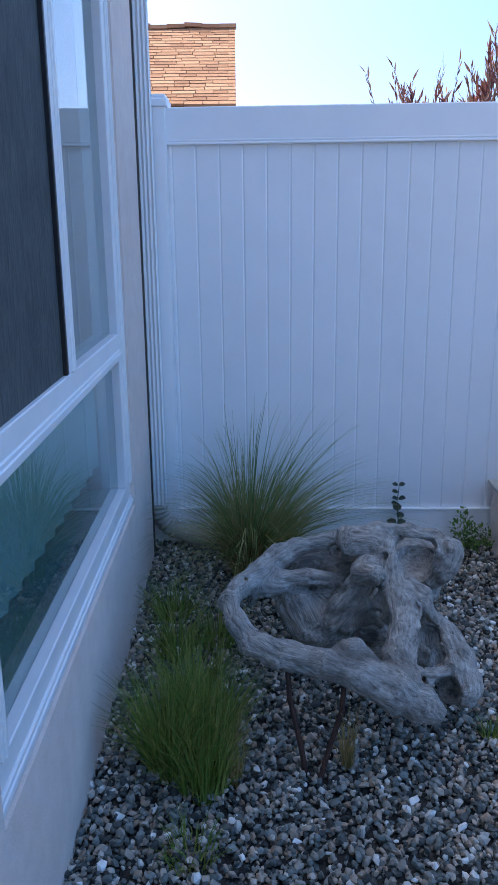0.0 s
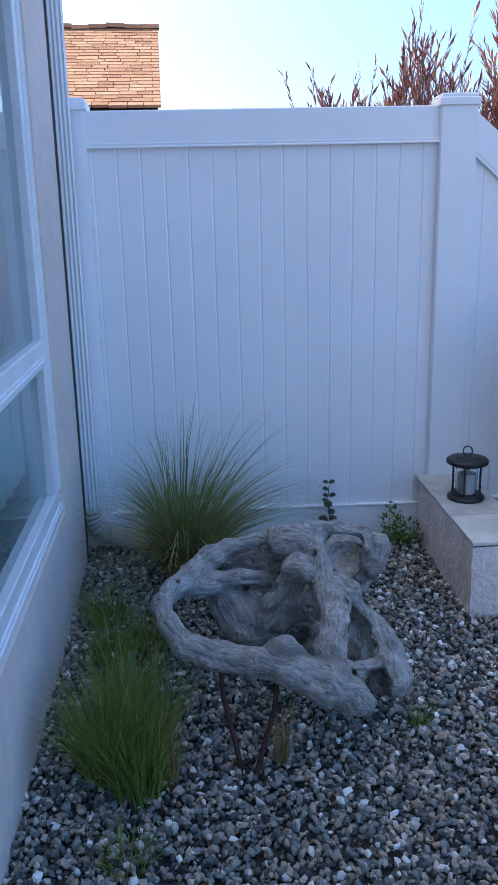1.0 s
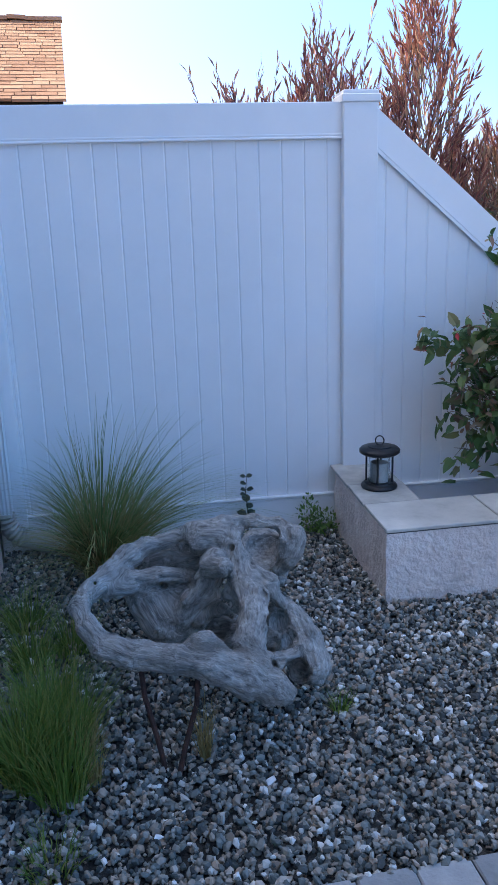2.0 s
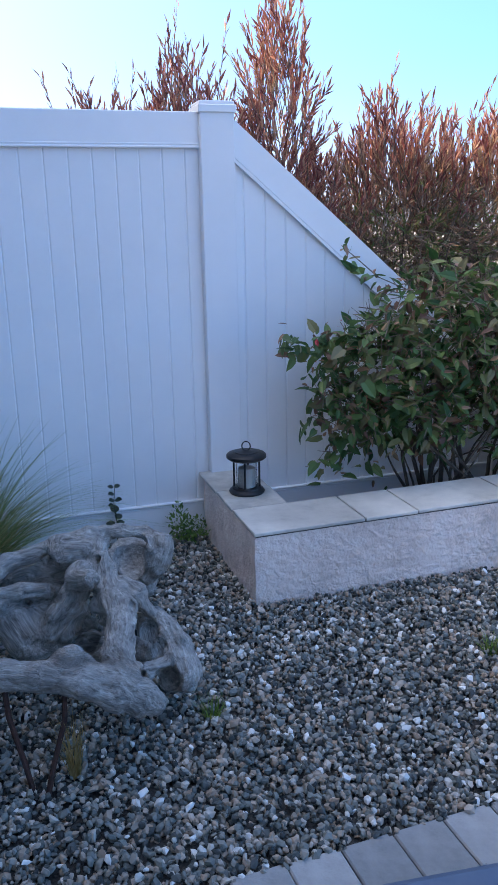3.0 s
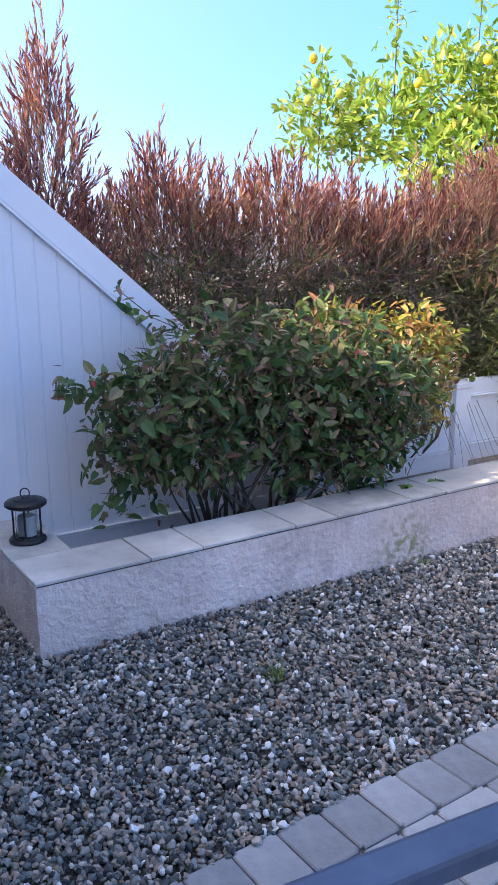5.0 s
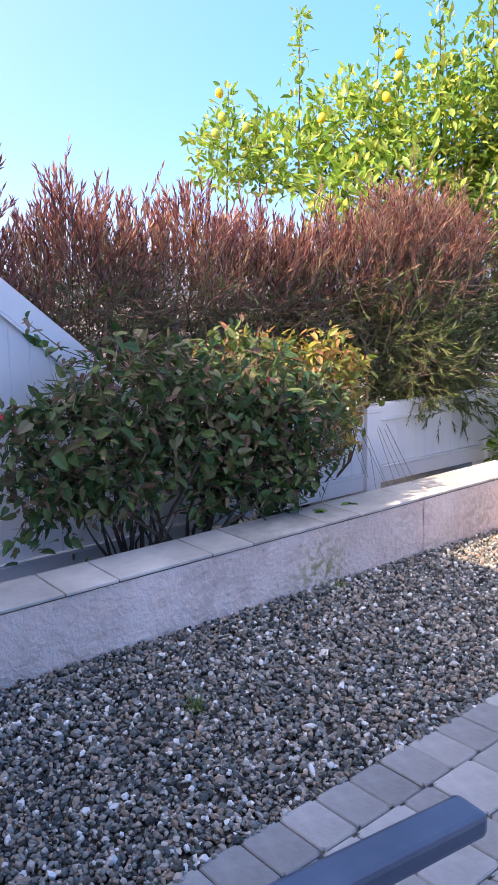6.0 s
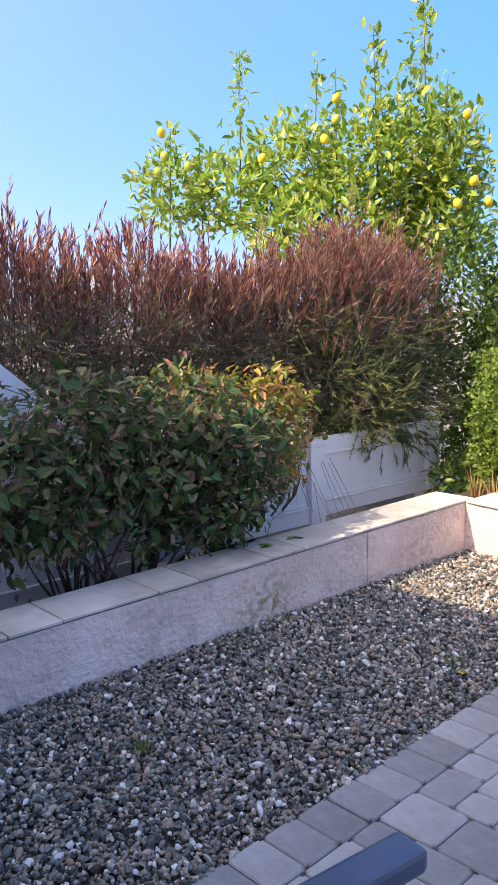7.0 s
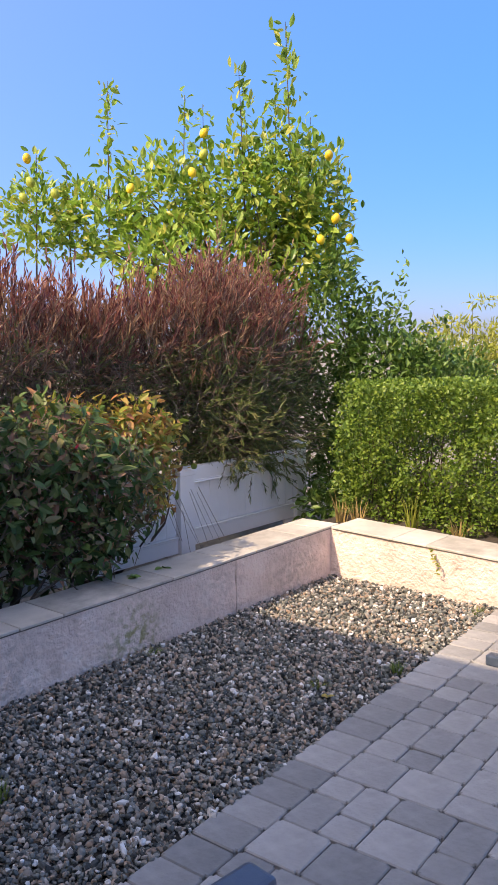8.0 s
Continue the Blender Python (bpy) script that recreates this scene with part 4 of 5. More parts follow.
# ---- grasses ----
def tuft(name, x, y, count, tall, spread, material, label, seed, droop=1.0, base=0.05, wide=0.0022, category="grass tuft", group="", lean=(0, 0)):
    """A tuft of thin blades that rise and arch outward."""
    rng = np.random.default_rng(seed)
    ang = rng.uniform(0, 2 * np.pi, count)
    rr = base * np.sqrt(rng.uniform(0, 1, count))
    out = spread * rng.uniform(0.1, 1.0, count) ** 0.8
    h = tall * rng.uniform(0.4, 1.0, count)
    d = np.stack([np.cos(ang), np.sin(ang)], 1)
    seg = 6
    twist = rng.uniform(0, np.pi, count)
    vs = []
    for k in range(seg + 1):
        t = k / seg
        xy = d * (rr + out * t ** 1.7)[:, None] + np.array(lean) * t ** 1.5 + rng.normal(0, 0.004 * t, (count, 2))
        z = h * (t - droop * 0.42 * t ** 2.3 * (out / spread) ** 1.0)
        w = wide * (1 - 0.9 * t)
        side = np.stack([np.cos(twist), np.sin(twist)], 1) * w
        vs += [np.concatenate([xy - side, z[:, None]], 1), np.concatenate([xy + side, z[:, None]], 1)]
    v = np.stack(vs, 1)
    f = np.array([[2 * k, 2 * k + 1, 2 * k + 3, 2 * k + 2] for k in range(seg)])
    f = f[None] + (np.arange(count) * 2 * (seg + 1))[:, None, None]
    ob = link(name, mesh_of(name, v.reshape(-1, 3), f.reshape(-1, 4)), material)
    ob.location = (x, y, -0.01)
    return tagged(ob, label, category, group)


big = tuft("feather_grass", 0.27, 3.20, 680, 0.92, 0.74, grass_green, "large arching feather grass tuft before the white fence", 1, 1.75, 0.08, 0.0036, group="feather grass tufts", lean=(0.13, -0.03))
dry = tuft("dry_stalks", 0, 0, 620, 0.56, 0.42, grass_straw, "golden dry stalks", 2, 0.9, 0.09, 0.0026, "")
dry.parent = big
dry.location = (0.02, 0, 0)
low = "short green feather grass tuft growing in gravel"
for i, (x, y, n, tall, spread) in enumerate(((0.05, 1.93, 800, 0.36, 0.17), (0.15, 1.84, 380, 0.30, 0.10), (0.16, 2.02, 500, 0.36, 0.15), (0.08, 2.22, 600, 0.34, 0.17),
                                             (0.0, 2.52, 420, 0.26, 0.16), (-0.05, 2.80, 380, 0.24, 0.15), (0.13, 2.60, 300, 0.24, 0.14), (0.14, 1.60, 160, 0.14, 0.06))):
    tuft("grass_tuft", x + 0.035, y, int(n * (0.75 if i < 3 else 0.5)), tall * (1 if i < 3 else 0.85), spread * 1.05, grass_low, low, 20 + i, 0.6, 0.06, 0.0025, group="short grass tufts")
for i, (x, y, n, tall, spread) in enumerate(((0.27, 1.87, 60, 0.26, 0.06), (0.25, 2.0, 60, 0.26, 0.08), (0.57, 1.94, 70, 0.24, 0.06))):
    tuft("dry_grass", x, y, n, tall, spread, grass_straw, "thin dry straw-coloured grass stalks in gravel", 40 + i, 0.2, 0.015, 0.0018, group="dry grass stalks")
for i, (x, y, n, tall) in enumerate(((0.985, 2.06, 45, 0.11), (1.99, 2.12, 40, 0.10), (3.37, 1.80, 30, 0.06), (3.72, 1.60, 60, 0.08), (4.72, 1.65, 30, 0.06), (3.2, 2.64, 70, 0.05))):
    tuft("weed", x, y, n, tall, 0.05, grass_low, "small green weed sprouting between gravel stones", 60 + i, 0.5, 0.02, 0.003, "weed", "weeds in the gravel")


# ---- shrubs ----
def branches(rng, base, crown, count, wig=0.12, steps=6, fan=1.5, thick=1.0):
    """Bent sticks from the foot to points of the crown. Returns both ends and radii."""
    a, b, ra, rb = [], [], [], []
    for i in range(count):
        p = np.array(base[i % len(base)], float) + rng.normal(0, 0.02, 3) * [1, 1, 0]
        goal = crown[rng.integers(len(crown))]
        r = thick * rng.uniform(0.006, 0.013)
        bend = rng.normal(0, wig, 3) * [1, 1, 0.3]
        last = p
        for k in range(1, steps + 1):
            t = k / steps
            q = p + (goal - p) * np.array([t ** fan, t ** fan, t ** 0.85]) + bend * math.sin(math.pi * t)
            a.append(last)
            b.append(q)
            ra.append(r * (1 - 0.8 * (k - 1) / steps))
            rb.append(r * (1 - 0.8 * k / steps))
            last = q
    return np.array(a), np.array(b), np.array(ra), np.array(rb)


def blob_points(rng, count, blobs, shell=0.55, cut=None):
    """Points in the outer part of several overlapping uneven lumps (centre, radii)."""
    vol = np.array([b[1][0] * b[1][1] * b[1][2] for b in blobs]) ** 0.75
    which = rng.choice(len(blobs), count, p=vol / vol.sum())
    c = np.array([b[0] for b in blobs], float)[which]
    r = np.array([b[1] for b in blobs], float)[which]
    u = unit(rng.normal(size=(count, 3)))
    k = (shell + (1 - shell) * rng.uniform(0, 1, count) ** 0.7) * (1 + 0.16 * np.sin(u[:, 0] * 7 + which) * np.sin(u[:, 2] * 6 + 2 * which))
    return c + u * r * k[:, None], u


def leafy(ob, name, rng, pts, outs, shape, size, material, lift=0.2, wide=None, droop=0.0, jitter=0.8):
    n = len(pts)
    ways = unit(outs * 0.7 + rng.normal(0, jitter, (n, 3)) + np.array([0, 0, lift - droop]))
    up = unit(rng.normal(0, 0.6, (n, 3)) + np.array([0, 0, 1.0]) + outs * 0.5)
    s = size * rng.uniform(0.4, 1.3, n)
    return link(name, scatter(name, shape, pts, ways, up, s, wide), material, ob)


def wand_shrub(label, blobs, foot, twigs, seed, reds, greens=0.15, z_green=0.0, height=1.0, droop=False, shell=0.5, stem_count=60, z_tip=9.0):
    """A shrub of upright wands set with narrow leaves, purple above and olive or bronze below."""
    rng = np.random.default_rng(seed)
    sh = thing("purple_shrub", (0, 0, 0), label, "shrub", "purple hedge shrubs")
    pts, outs = blob_points(rng, twigs, blobs, shell)
    keep = (pts[:, 2] > 0.35) & ((pts[:, 1] > 3.8) | droop)
    pts, outs = pts[keep], outs[keep]
    n = len(pts)
    inner = np.clip((z_tip - 0.16 - pts[:, 2] + rng.normal(0, 0.07, n)) / 0.22, 0, 1)[:, None]      # 0 in the upright tips, 1 in the tangle below
    way = unit(outs * (0.4 + 0.4 * inner) + [0, 0, 1.0] * (1 - 0.75 * inner) + rng.normal(0, 1, (n, 3)) * (0.24 + 0.4 * inner + 0.16 * droop))
    if droop:
        low = pts[:, 2] + rng.normal(0, 0.14, n) < z_green - 0.55
        way[low] = unit(outs[low] * [0.9, 1.2, 0.2] + [0, 0, -0.25] + rng.normal(0, 0.35, (low.sum(), 3)))
    ln = rng.uniform(0.14, 0.30, n) * height * (1 - 0.35 * inner[:, 0]) * rng.choice([0.8, 1.0, 1.5], n, p=[0.4, 0.45, 0.15])
    per = 15
    t = np.tile(np.linspace(0.05, 1.0, per), n)
    i = np.repeat(np.arange(n), per)
    pos = pts[i] + way[i] * (ln[i] * t)[:, None]
    side = unit(np.cross(way[i], rng.normal(size=(n * per, 3))))
    lw = unit(way[i] * 1.05 + side * rng.uniform(0.12, 0.6, (n * per, 1)))
    up = unit(np.cross(side, way[i]) * 0.4 + rng.normal(0, 0.5, (n * per, 3)))
    size = rng.uniform(0.040, 0.080, n * per) * (0.8 if droop else 1 - 0.30 * inner[i, 0])
    tone = rng.uniform(0, 1, n)[i] + np.clip((z_green - pos[:, 2]) * 2.0, -0.6, 0.8)
    keep = rng.uniform(0, 1, n * per) > 0.5 * inner[i, 0] * (not droop)
    keep &= (pos[:, 1] > 3.68) | droop                    # nothing reaches through the fence
    pos, lw, up, size, tone = pos[keep], lw[keep], up[keep], size[keep], tone[keep]
    kinds = np.where(tone < reds, 0, np.where(tone < 1 - greens, 1, 2))
    for k, (nm, mt) in enumerate((("purple_foliage", leaf_red), ("bronze_foliage", leaf_brown), ("olive_foliage", leaf_olive))):
        m = kinds == k
        if m.sum():
            link(nm, scatter(nm, LANCE, pos[m], lw[m], up[m], size[m]), mt, sh)
    link("twig_tangle", sticks("twig_tangle", pts - way * 0.10, pts + way * ln[:, None], np.full(n, 0.0028), np.full(n, 0.001)), twig_bark, sh)
    a, b, ra, rb = branches(rng, foot, pts, stem_count)
    link("branchwork", sticks("branchwork", a, b, ra, rb), bark, sh)
    return sh


wand_shrub("tall purple-leaved hop bush rising behind the white fence", [((1.45, 4.12, 1.60), (0.26, 0.26, 0.50)), ((1.96, 4.08, 1.72), (0.17, 0.22, 0.70)), ((1.08, 4.15, 1.45), (0.28, 0.22, 0.42)),
           ((2.0, 4.05, 1.1), (0.40, 0.30, 0.6))], [(1.6, 4.15, 0), (1.9, 4.1, 0)], 1250, 1, 0.72, 0.08, 1.2, z_tip=1.5)
wand_shrub("clipped purple and bronze hop bush behind the fence", [((2.65, 4.10, 1.36), (0.55, 0.36, 0.57)), ((3.3, 4.08, 1.34), (0.50, 0.36, 0.58)), ((2.8, 4.25, 1.1), (0.90, 0.3, 0.58))], [(2.6, 4.15, 0), (3.2, 4.15, 0)], 3300, 2, 0.54, 0.04, 1.62, 0.8, shell=0.3, stem_count=110, z_tip=1.80)
wand_shrub("clipped purple and bronze hop bush behind the fence", [((3.95, 4.10, 1.28), (0.52, 0.36, 0.54)), ((4.5, 4.12, 1.30), (0.45, 0.36, 0.52)), ((4.0, 4.25, 1.1), (0.90, 0.3, 0.55))], [(3.9, 4.15, 0), (4.4, 4.15, 0)], 3200, 3, 0.54, 0.04, 1.56, 0.8, shell=0.3, stem_count=110, z_tip=1.72)
wand_shrub("broad bronze hop bush with green skirts drooping over the fence", [((5.35, 4.05, 1.25), (0.72, 0.50, 0.72)), ((4.80, 4.05, 1.52), (0.32, 0.34, 0.38)), ((5.15, 4.02, 1.80), (0.26, 0.28, 0.32)), ((5.80, 4.12, 1.62), (0.38, 0.36, 0.44)), ((6.0, 4.1, 1.10), (0.60, 0.45, 0.70)), ((5.0, 3.85, 1.0), (0.45, 0.35, 0.45)), ((5.4, 3.66, 0.78), (0.60, 0.25, 0.30)), ((5.0, 3.62, 0.80), (0.35, 0.2, 0.25))],
           [(5.4, 4.2, 0), (5.8, 4.2, 0)], 5200, 4, 0.30, 0.34, 1.52, 0.85, True, shell=0.35, stem_count=80, z_tip=1.75)

# the planter's leafy climber, with bare shoots trailing at its end
rng = np.random.default_rng(11)
bush = thing("climber_bush", (2.5, 3.2, 0.05), "dark green leafy bush with bare woody stems in the planter", "bush")
B0 = np.array((2.5, 3.2, 0.05))
blobs = [((2.45, 3.20, 0.98), (0.42, 0.28, 0.30)), ((3.00, 3.20, 0.95), (0.50, 0.30, 0.32)), ((2.10, 3.17, 0.82), (0.36, 0.26, 0.24)), ((3.35, 3.20, 0.74), (0.42, 0.28, 0.34)),
         ((2.75, 3.15, 0.74), (0.52, 0.26, 0.20)), ((2.30, 3.14, 0.56), (0.30, 0.20, 0.16)), ((2.95, 3.12, 0.46), (0.36, 0.20, 0.17)), ((3.2, 3.1, 0.5), (0.3, 0.22, 0.2)), ((1.95, 3.18, 0.62), (0.22, 0.2, 0.18))]
pts, outs = blob_points(rng, 5200, blobs, 0.38)
pts = np.concatenate([pts, np.stack([rng.uniform(1.62, 1.9, 60), rng.normal(3.15, 0.04, 60), rng.normal(0.93, 0.03, 60)], 1), np.stack([np.linspace(1.95, 2.12, 14), np.full(14, 3.3), np.linspace(1.33, 1.18, 14)], 1) + rng.normal(0, 0.025, (14, 3)),
                      np.stack([rng.uniform(1.70, 2.1, 22), rng.normal(3.1, 0.04, 22), rng.normal(0.42, 0.04, 22)], 1)])
outs = np.concatenate([outs, np.tile([[-0.6, -0.5, 0.1]], (96, 1))])
leafy(bush, "foliage", rng, pts - B0, outs, HEART, 0.060, leaf_bush, 0.1, droop=0.35, jitter=1.15, wide=rng.uniform(0.6, 0.95, len(pts)))
m = rng.choice(len(pts), 1900)
leafy(bush, "reddish_foliage", rng, pts[m] - B0 + rng.normal(0, 0.03, (1900, 3)), outs[m], HEART, 0.044, leaf_brown, 0.1, droop=0.3, jitter=1.2, wide=rng.uniform(0.5, 0.85, 1900))
m = np.concatenate([rng.choice(len(pts), 8), rng.choice(np.where((pts[:, 0] < 1.95) & (pts[:, 2] > 0.8))[0], 9)])
leafy(bush, "blossom", rng, pts[m] - B0 + outs[m] * 0.05, outs[m], OVAL, 0.036, petal_red, 0.2)
a, b, ra, rb = branches(rng, [(x, y, 0.0) for x, y in ((-0.16, 0.0), (-0.08, 0.03), (0.0, -0.02), (0.22, 0.0), (0.30, 0.03))], pts[:5200] - B0, 34, 0.12, 8, 2.0, 1.2)
link("branchwork", sticks("branchwork", a, b, ra, rb), bark, bush)
m = rng.choice(5200, 1500)
tw = unit(rng.normal(size=(1500, 3)) + [0, 0, 0.1])
for s in (slice(0, 2), slice(2, 4)):
    link("spray_stem", sticks("spray_stem", np.array([(2.3, 3.25, 1.12), (2.12, 3.28, 1.2), (2.25, 3.15, 0.60), (1.95, 3.12, 0.46)])[s] - B0,
                            np.array([(2.12, 3.28, 1.2), (1.95, 3.3, 1.34), (1.95, 3.12, 0.46), (1.70, 3.1, 0.42)])[s] - B0, np.full(2, 0.003), np.full(2, 0.0018)), twig_bark, bush)
link("twig_tangle", sticks("twig_tangle", pts[m] - B0 - tw * 0.06, pts[m] - B0 + tw * 0.09, np.full(1500, 0.0024), np.full(1500, 0.001)), twig_bark, bush)

a = np.stack([rng.uniform(1.42, 1.62, 9), rng.uniform(-0.05, 0.2, 9), rng.uniform(0.45, 0.62, 9)], 1)
b = a + np.stack([rng.uniform(0.05, 0.16, 9), rng.uniform(-0.14, 0.0, 9), np.full(9, -0.32)], 1)
link("trailing_shoot", sticks("trailing_shoot", a, b, np.full(9, 0.0022), np.full(9, 0.0012)), bark, bush)
rng = np.random.default_rng(12)
bright = thing("sunlit_yellow_bush", (3.7, 3.75, 0.0), "sunlit bush with yellow and orange leaves behind the low fence", "bush")
B1 = np.array((3.7, 3.75, 0.0))
pts, outs = blob_points(rng, 1700, [((3.40, 3.60, 1.06), (0.42, 0.16, 0.17)), ((3.90, 3.58, 0.98), (0.42, 0.18, 0.27)), ((4.20, 3.64, 0.80), (0.28, 0.16, 0.30)), ((4.05, 3.48, 0.6), (0.2, 0.1, 0.2))], 0.15)
leafy(bright, "foliage", rng, pts - B1, outs, HEART, 0.058, leaf_sunny, 0.1, droop=0.2, wide=rng.uniform(0.5, 0.85, len(pts)))
a, b, ra, rb = branches(rng, [(0, 0, 0.0), (0.2, 0, 0.0)], pts - B1, 40)
link("branchwork", sticks("branchwork", a, b, ra, rb), bark, bright)

# ---- lemon tree ----
rng = np.random.default_rng(21)
LT = np.array((6.4, 4.75, 0.0))
lemon = thing("lemon_tree", LT, "sunlit lemon tree with yellow fruit above the hedge", "tree")
right = np.array((0.633, -0.774, 0.0))


def at_crown(side, up, depth=0.0):
    return LT + right * (side * 1.083 + 0.08) + np.array((0.774, 0.633, 0)) * depth + np.array((0, 0, 1.46 + (up - 1.46) * 1.083))


crown = [(at_crown(-1.75, 2.6), (0.40, 0.4, 0.38)), (at_crown(-1.25, 2.55), (0.42, 0.5, 0.42)), (at_crown(-0.7, 2.75), (0.5, 0.5, 0.48)), (at_crown(-0.05, 2.75), (0.5, 0.55, 0.5)), (at_crown(0.35, 2.8), (0.45, 0.55, 0.55)),
         (at_crown(0.55, 2.6), (0.30, 0.4, 0.5)), (at_crown(-0.3, 2.2), (1.1, 0.7, 0.5)), (at_crown(0.5, 2.2), (0.5, 0.5, 0.4))]
pts, outs = blob_points(rng, 8500, crown, 0.35)
wands = []
for side, up, top in ((-1.17, 2.9, 3.72), (-0.55, 2.9, 3.55), (0.0, 3.0, 3.70), (0.1, 2.95, 3.5), (0.40, 3.0, 4.15), (0.5, 2.9, 3.4), (0.75, 2.7, 3.1), (-1.8, 2.7, 3.1), (-1.5, 2.7, 3.05), (0.25, 3.0, 3.6), (-0.35, 2.9, 3.5)):
    bend = rng.normal(0, 0.08, 2)
    p = at_crown(side, up)
    q = at_crown(side + bend[0], top, bend[1])
    wands.append((p - np.array((0, 0, 0.7)), q))
wa, wb = np.array([w[0] for w in wands]), np.array([w[1] for w in wands])
for p, q in wands:
    k = int(60 * np.linalg.norm(q - p))
    t = rng.uniform(0.2, 1, k) ** 0.8
    spread = 0.11 * (1.15 - t)[:, None] + 0.015
    pts = np.concatenate([pts, p + (q - p) * t[:, None] + rng.normal(0, 1, (k, 3)) * spread])
    outs = np.concatenate([outs, unit(rng.normal(0, 0.7, (k, 3)) + [0, 0, 0.6])])
leafy(lemon, "foliage", rng, pts - LT, outs, OVAL, 0.10, leaf_lemon, 0.35)
tip = pts[rng.choice(8500, 46)]
a, b, ra, rb = branches(rng, [(0, 0, 0.9)], tip - LT, 46, 0.2, 8)
link("limb_work", sticks("limb_work", np.concatenate([a, wa - LT]), np.concatenate([b, wb - LT]), np.concatenate([ra * 1.8, np.full(len(wa), 0.012)]), np.concatenate([rb * 1.8, np.full(len(wa), 0.003)])), bark, lemon)
bm = bmesh.new()
sweep(bm, [(0.02, 0, -0.05), (0, 0.02, 0.4), (0.03, 0, 0.8), (0, 0, 1.3), (0.05, 0.1, 1.9)], [0.10, 0.08, 0.075, 0.06, 0.03], 10)
part("trunk", bm, bark, lemon, smooth=True)
fruit = lathe(bmesh.new(), [(0, -0.048), (0.008, -0.046), (0.022, -0.038), (0.034, -0.018), (0.037, 0.0), (0.033, 0.02), (0.02, 0.037), (0.007, 0.044), (0, 0.045)], 12)
fm = bpy.data.meshes.new("lemon")
fruit.to_mesh(fm)
fruit.free()
fm.polygons.foreach_set("use_smooth", [True] * len(fm.polygons))
fm.materials.append(lemon_skin)
fl = fm.copy()
fl.materials.clear()
fl.materials.append(lime_skin)
for side, up, dep, ripe in ((-1.72, 2.98, -0.5, 1), (-0.91, 2.74, -0.52, 1), (-0.34, 3.23, -0.2, 1), (0.65, 2.97, -0.55, 1), (0.70, 2.48, -0.6, 1), (0.58, 2.32, -0.6, 1), (0.83, 2.35, -0.4, 1),
                          (-1.70, 2.80, -0.5, 0), (-0.33, 3.0, -0.5, 0), (-1.76, 2.68, -0.5, 0), (-0.42, 2.85, -0.55, 1), (-1.5, 2.7, -0.55, 0)):
    ob = new("lemon", fm if ripe else fl)
    ob.parent = lemon
    ob.matrix_local = Matrix.Translation(Vector(at_crown(side, up, dep) - LT)) @ pose(0, 0, 0, rng.uniform(-30, 30), rng.uniform(-30, 30), 0)

# ---- greenery round the far corner ----
rng = np.random.default_rng(31)
citrus = thing("citrus_shrub", (7.4, 3.6, 0.0), "dark green citrus shrub behind the clipped hedge", "shrub")
C0 = np.array((7.4, 3.6, 0))
cb = [((6.7, 3.98, 1.55), (0.40, 0.45, 0.80)), ((7.0, 3.62, 1.25), (0.45, 0.45, 0.68)), ((7.25, 3.35, 1.1), (0.42, 0.4, 0.58)), ((7.9, 3.2, 0.95), (0.5, 0.45, 0.5)), ((6.6, 3.6, 0.6), (0.3, 0.4, 0.55)), ((6.25, 3.55, 0.45), (0.22, 0.35, 0.4)), ((5.75, 3.30, 0.30), (0.35, 0.22, 0.16)), ((6.1, 3.2, 0.6), (0.3, 0.2, 0.5))]
pts, outs = blob_points(rng, 15000, cb, 0.4)
for p, q in (((6.75, 4.0, 2.0), (6.8, 3.95, 2.55)), ((7.12, 3.5, 1.7), (7.16, 3.45, 2.25)), ((7.45, 3.25, 1.4), (7.5, 3.2, 1.8)), ((6.95, 3.7, 1.7), (6.98, 3.7, 2.1))):
    p, q = np.array(p), np.array(q)
    t = rng.uniform(0, 1, 45)[:, None]
    pts = np.concatenate([pts, p + (q - p) * t + rng.normal(0, 0.05, (45, 3))])
    outs = np.concatenate([outs, unit(rng.normal(0, 0.7, (45, 3)) + [0, 0, 0.6])])
leafy(citrus, "foliage", rng, pts - C0, outs, OVAL, 0.072, leaf_dark, 0.3)
a, b, ra, rb = branches(rng, [(0, 0, 0), (-0.6, 0.3, 0)], pts - C0, 50)
link("branchwork", sticks("branchwork", a, b, ra, rb), bark, citrus)

hedge = thing("clipped_hedge", (5.9, 1.6, 0.25), "bright green clipped small-leaved hedge in the raised bed", "hedge")
H0 = np.array((5.9, 1.6, 0.25))
n = 66000
hx = 5.42 + 0.9 * rng.uniform(0, 1, n) ** 3.0
hy = rng.uniform(-0.3, 3.02, n)
hz = 0.25 + 0.97 * rng.uniform(0, 1, n)
top = rng.uniform(0, 1, n) < 0.30
hz[top] = 1.22 - 0.06 * rng.uniform(0, 1, top.sum())
hx[top] = rng.uniform(5.42, 6.4, top.sum())
bulge = 0.06 * np.sin(5 * hy + 3 * hz) + 0.07 * np.sin(13 * hz + 4 * hy) * np.sin(15 * hy + 2) + 0.05 * np.sin(31 * hy) * np.sin(27 * hz) + rng.normal(0, 0.015, n)
pts = np.stack([hx + bulge * ~top + 0.06 * (hz < 0.5), hy, hz + 0.02 * np.sin(6 * hy + 5 * hx) * top], 1)
outs = np.where(top[:, None], [[0, 0, 1.0]], [[-1.0, 0, 0.2]])
hole = (np.sin(4.3 * hy + 1.0) * np.sin(5.1 * hz + 0.7) > 0.83) & ~top
pts, outs = pts[~hole], outs[~hole]
deep = np.stack([rng.uniform(5.5, 6.2, 15000), rng.uniform(-0.3, 3.0, 15000), rng.uniform(0.25, 1.16, 15000)], 1)
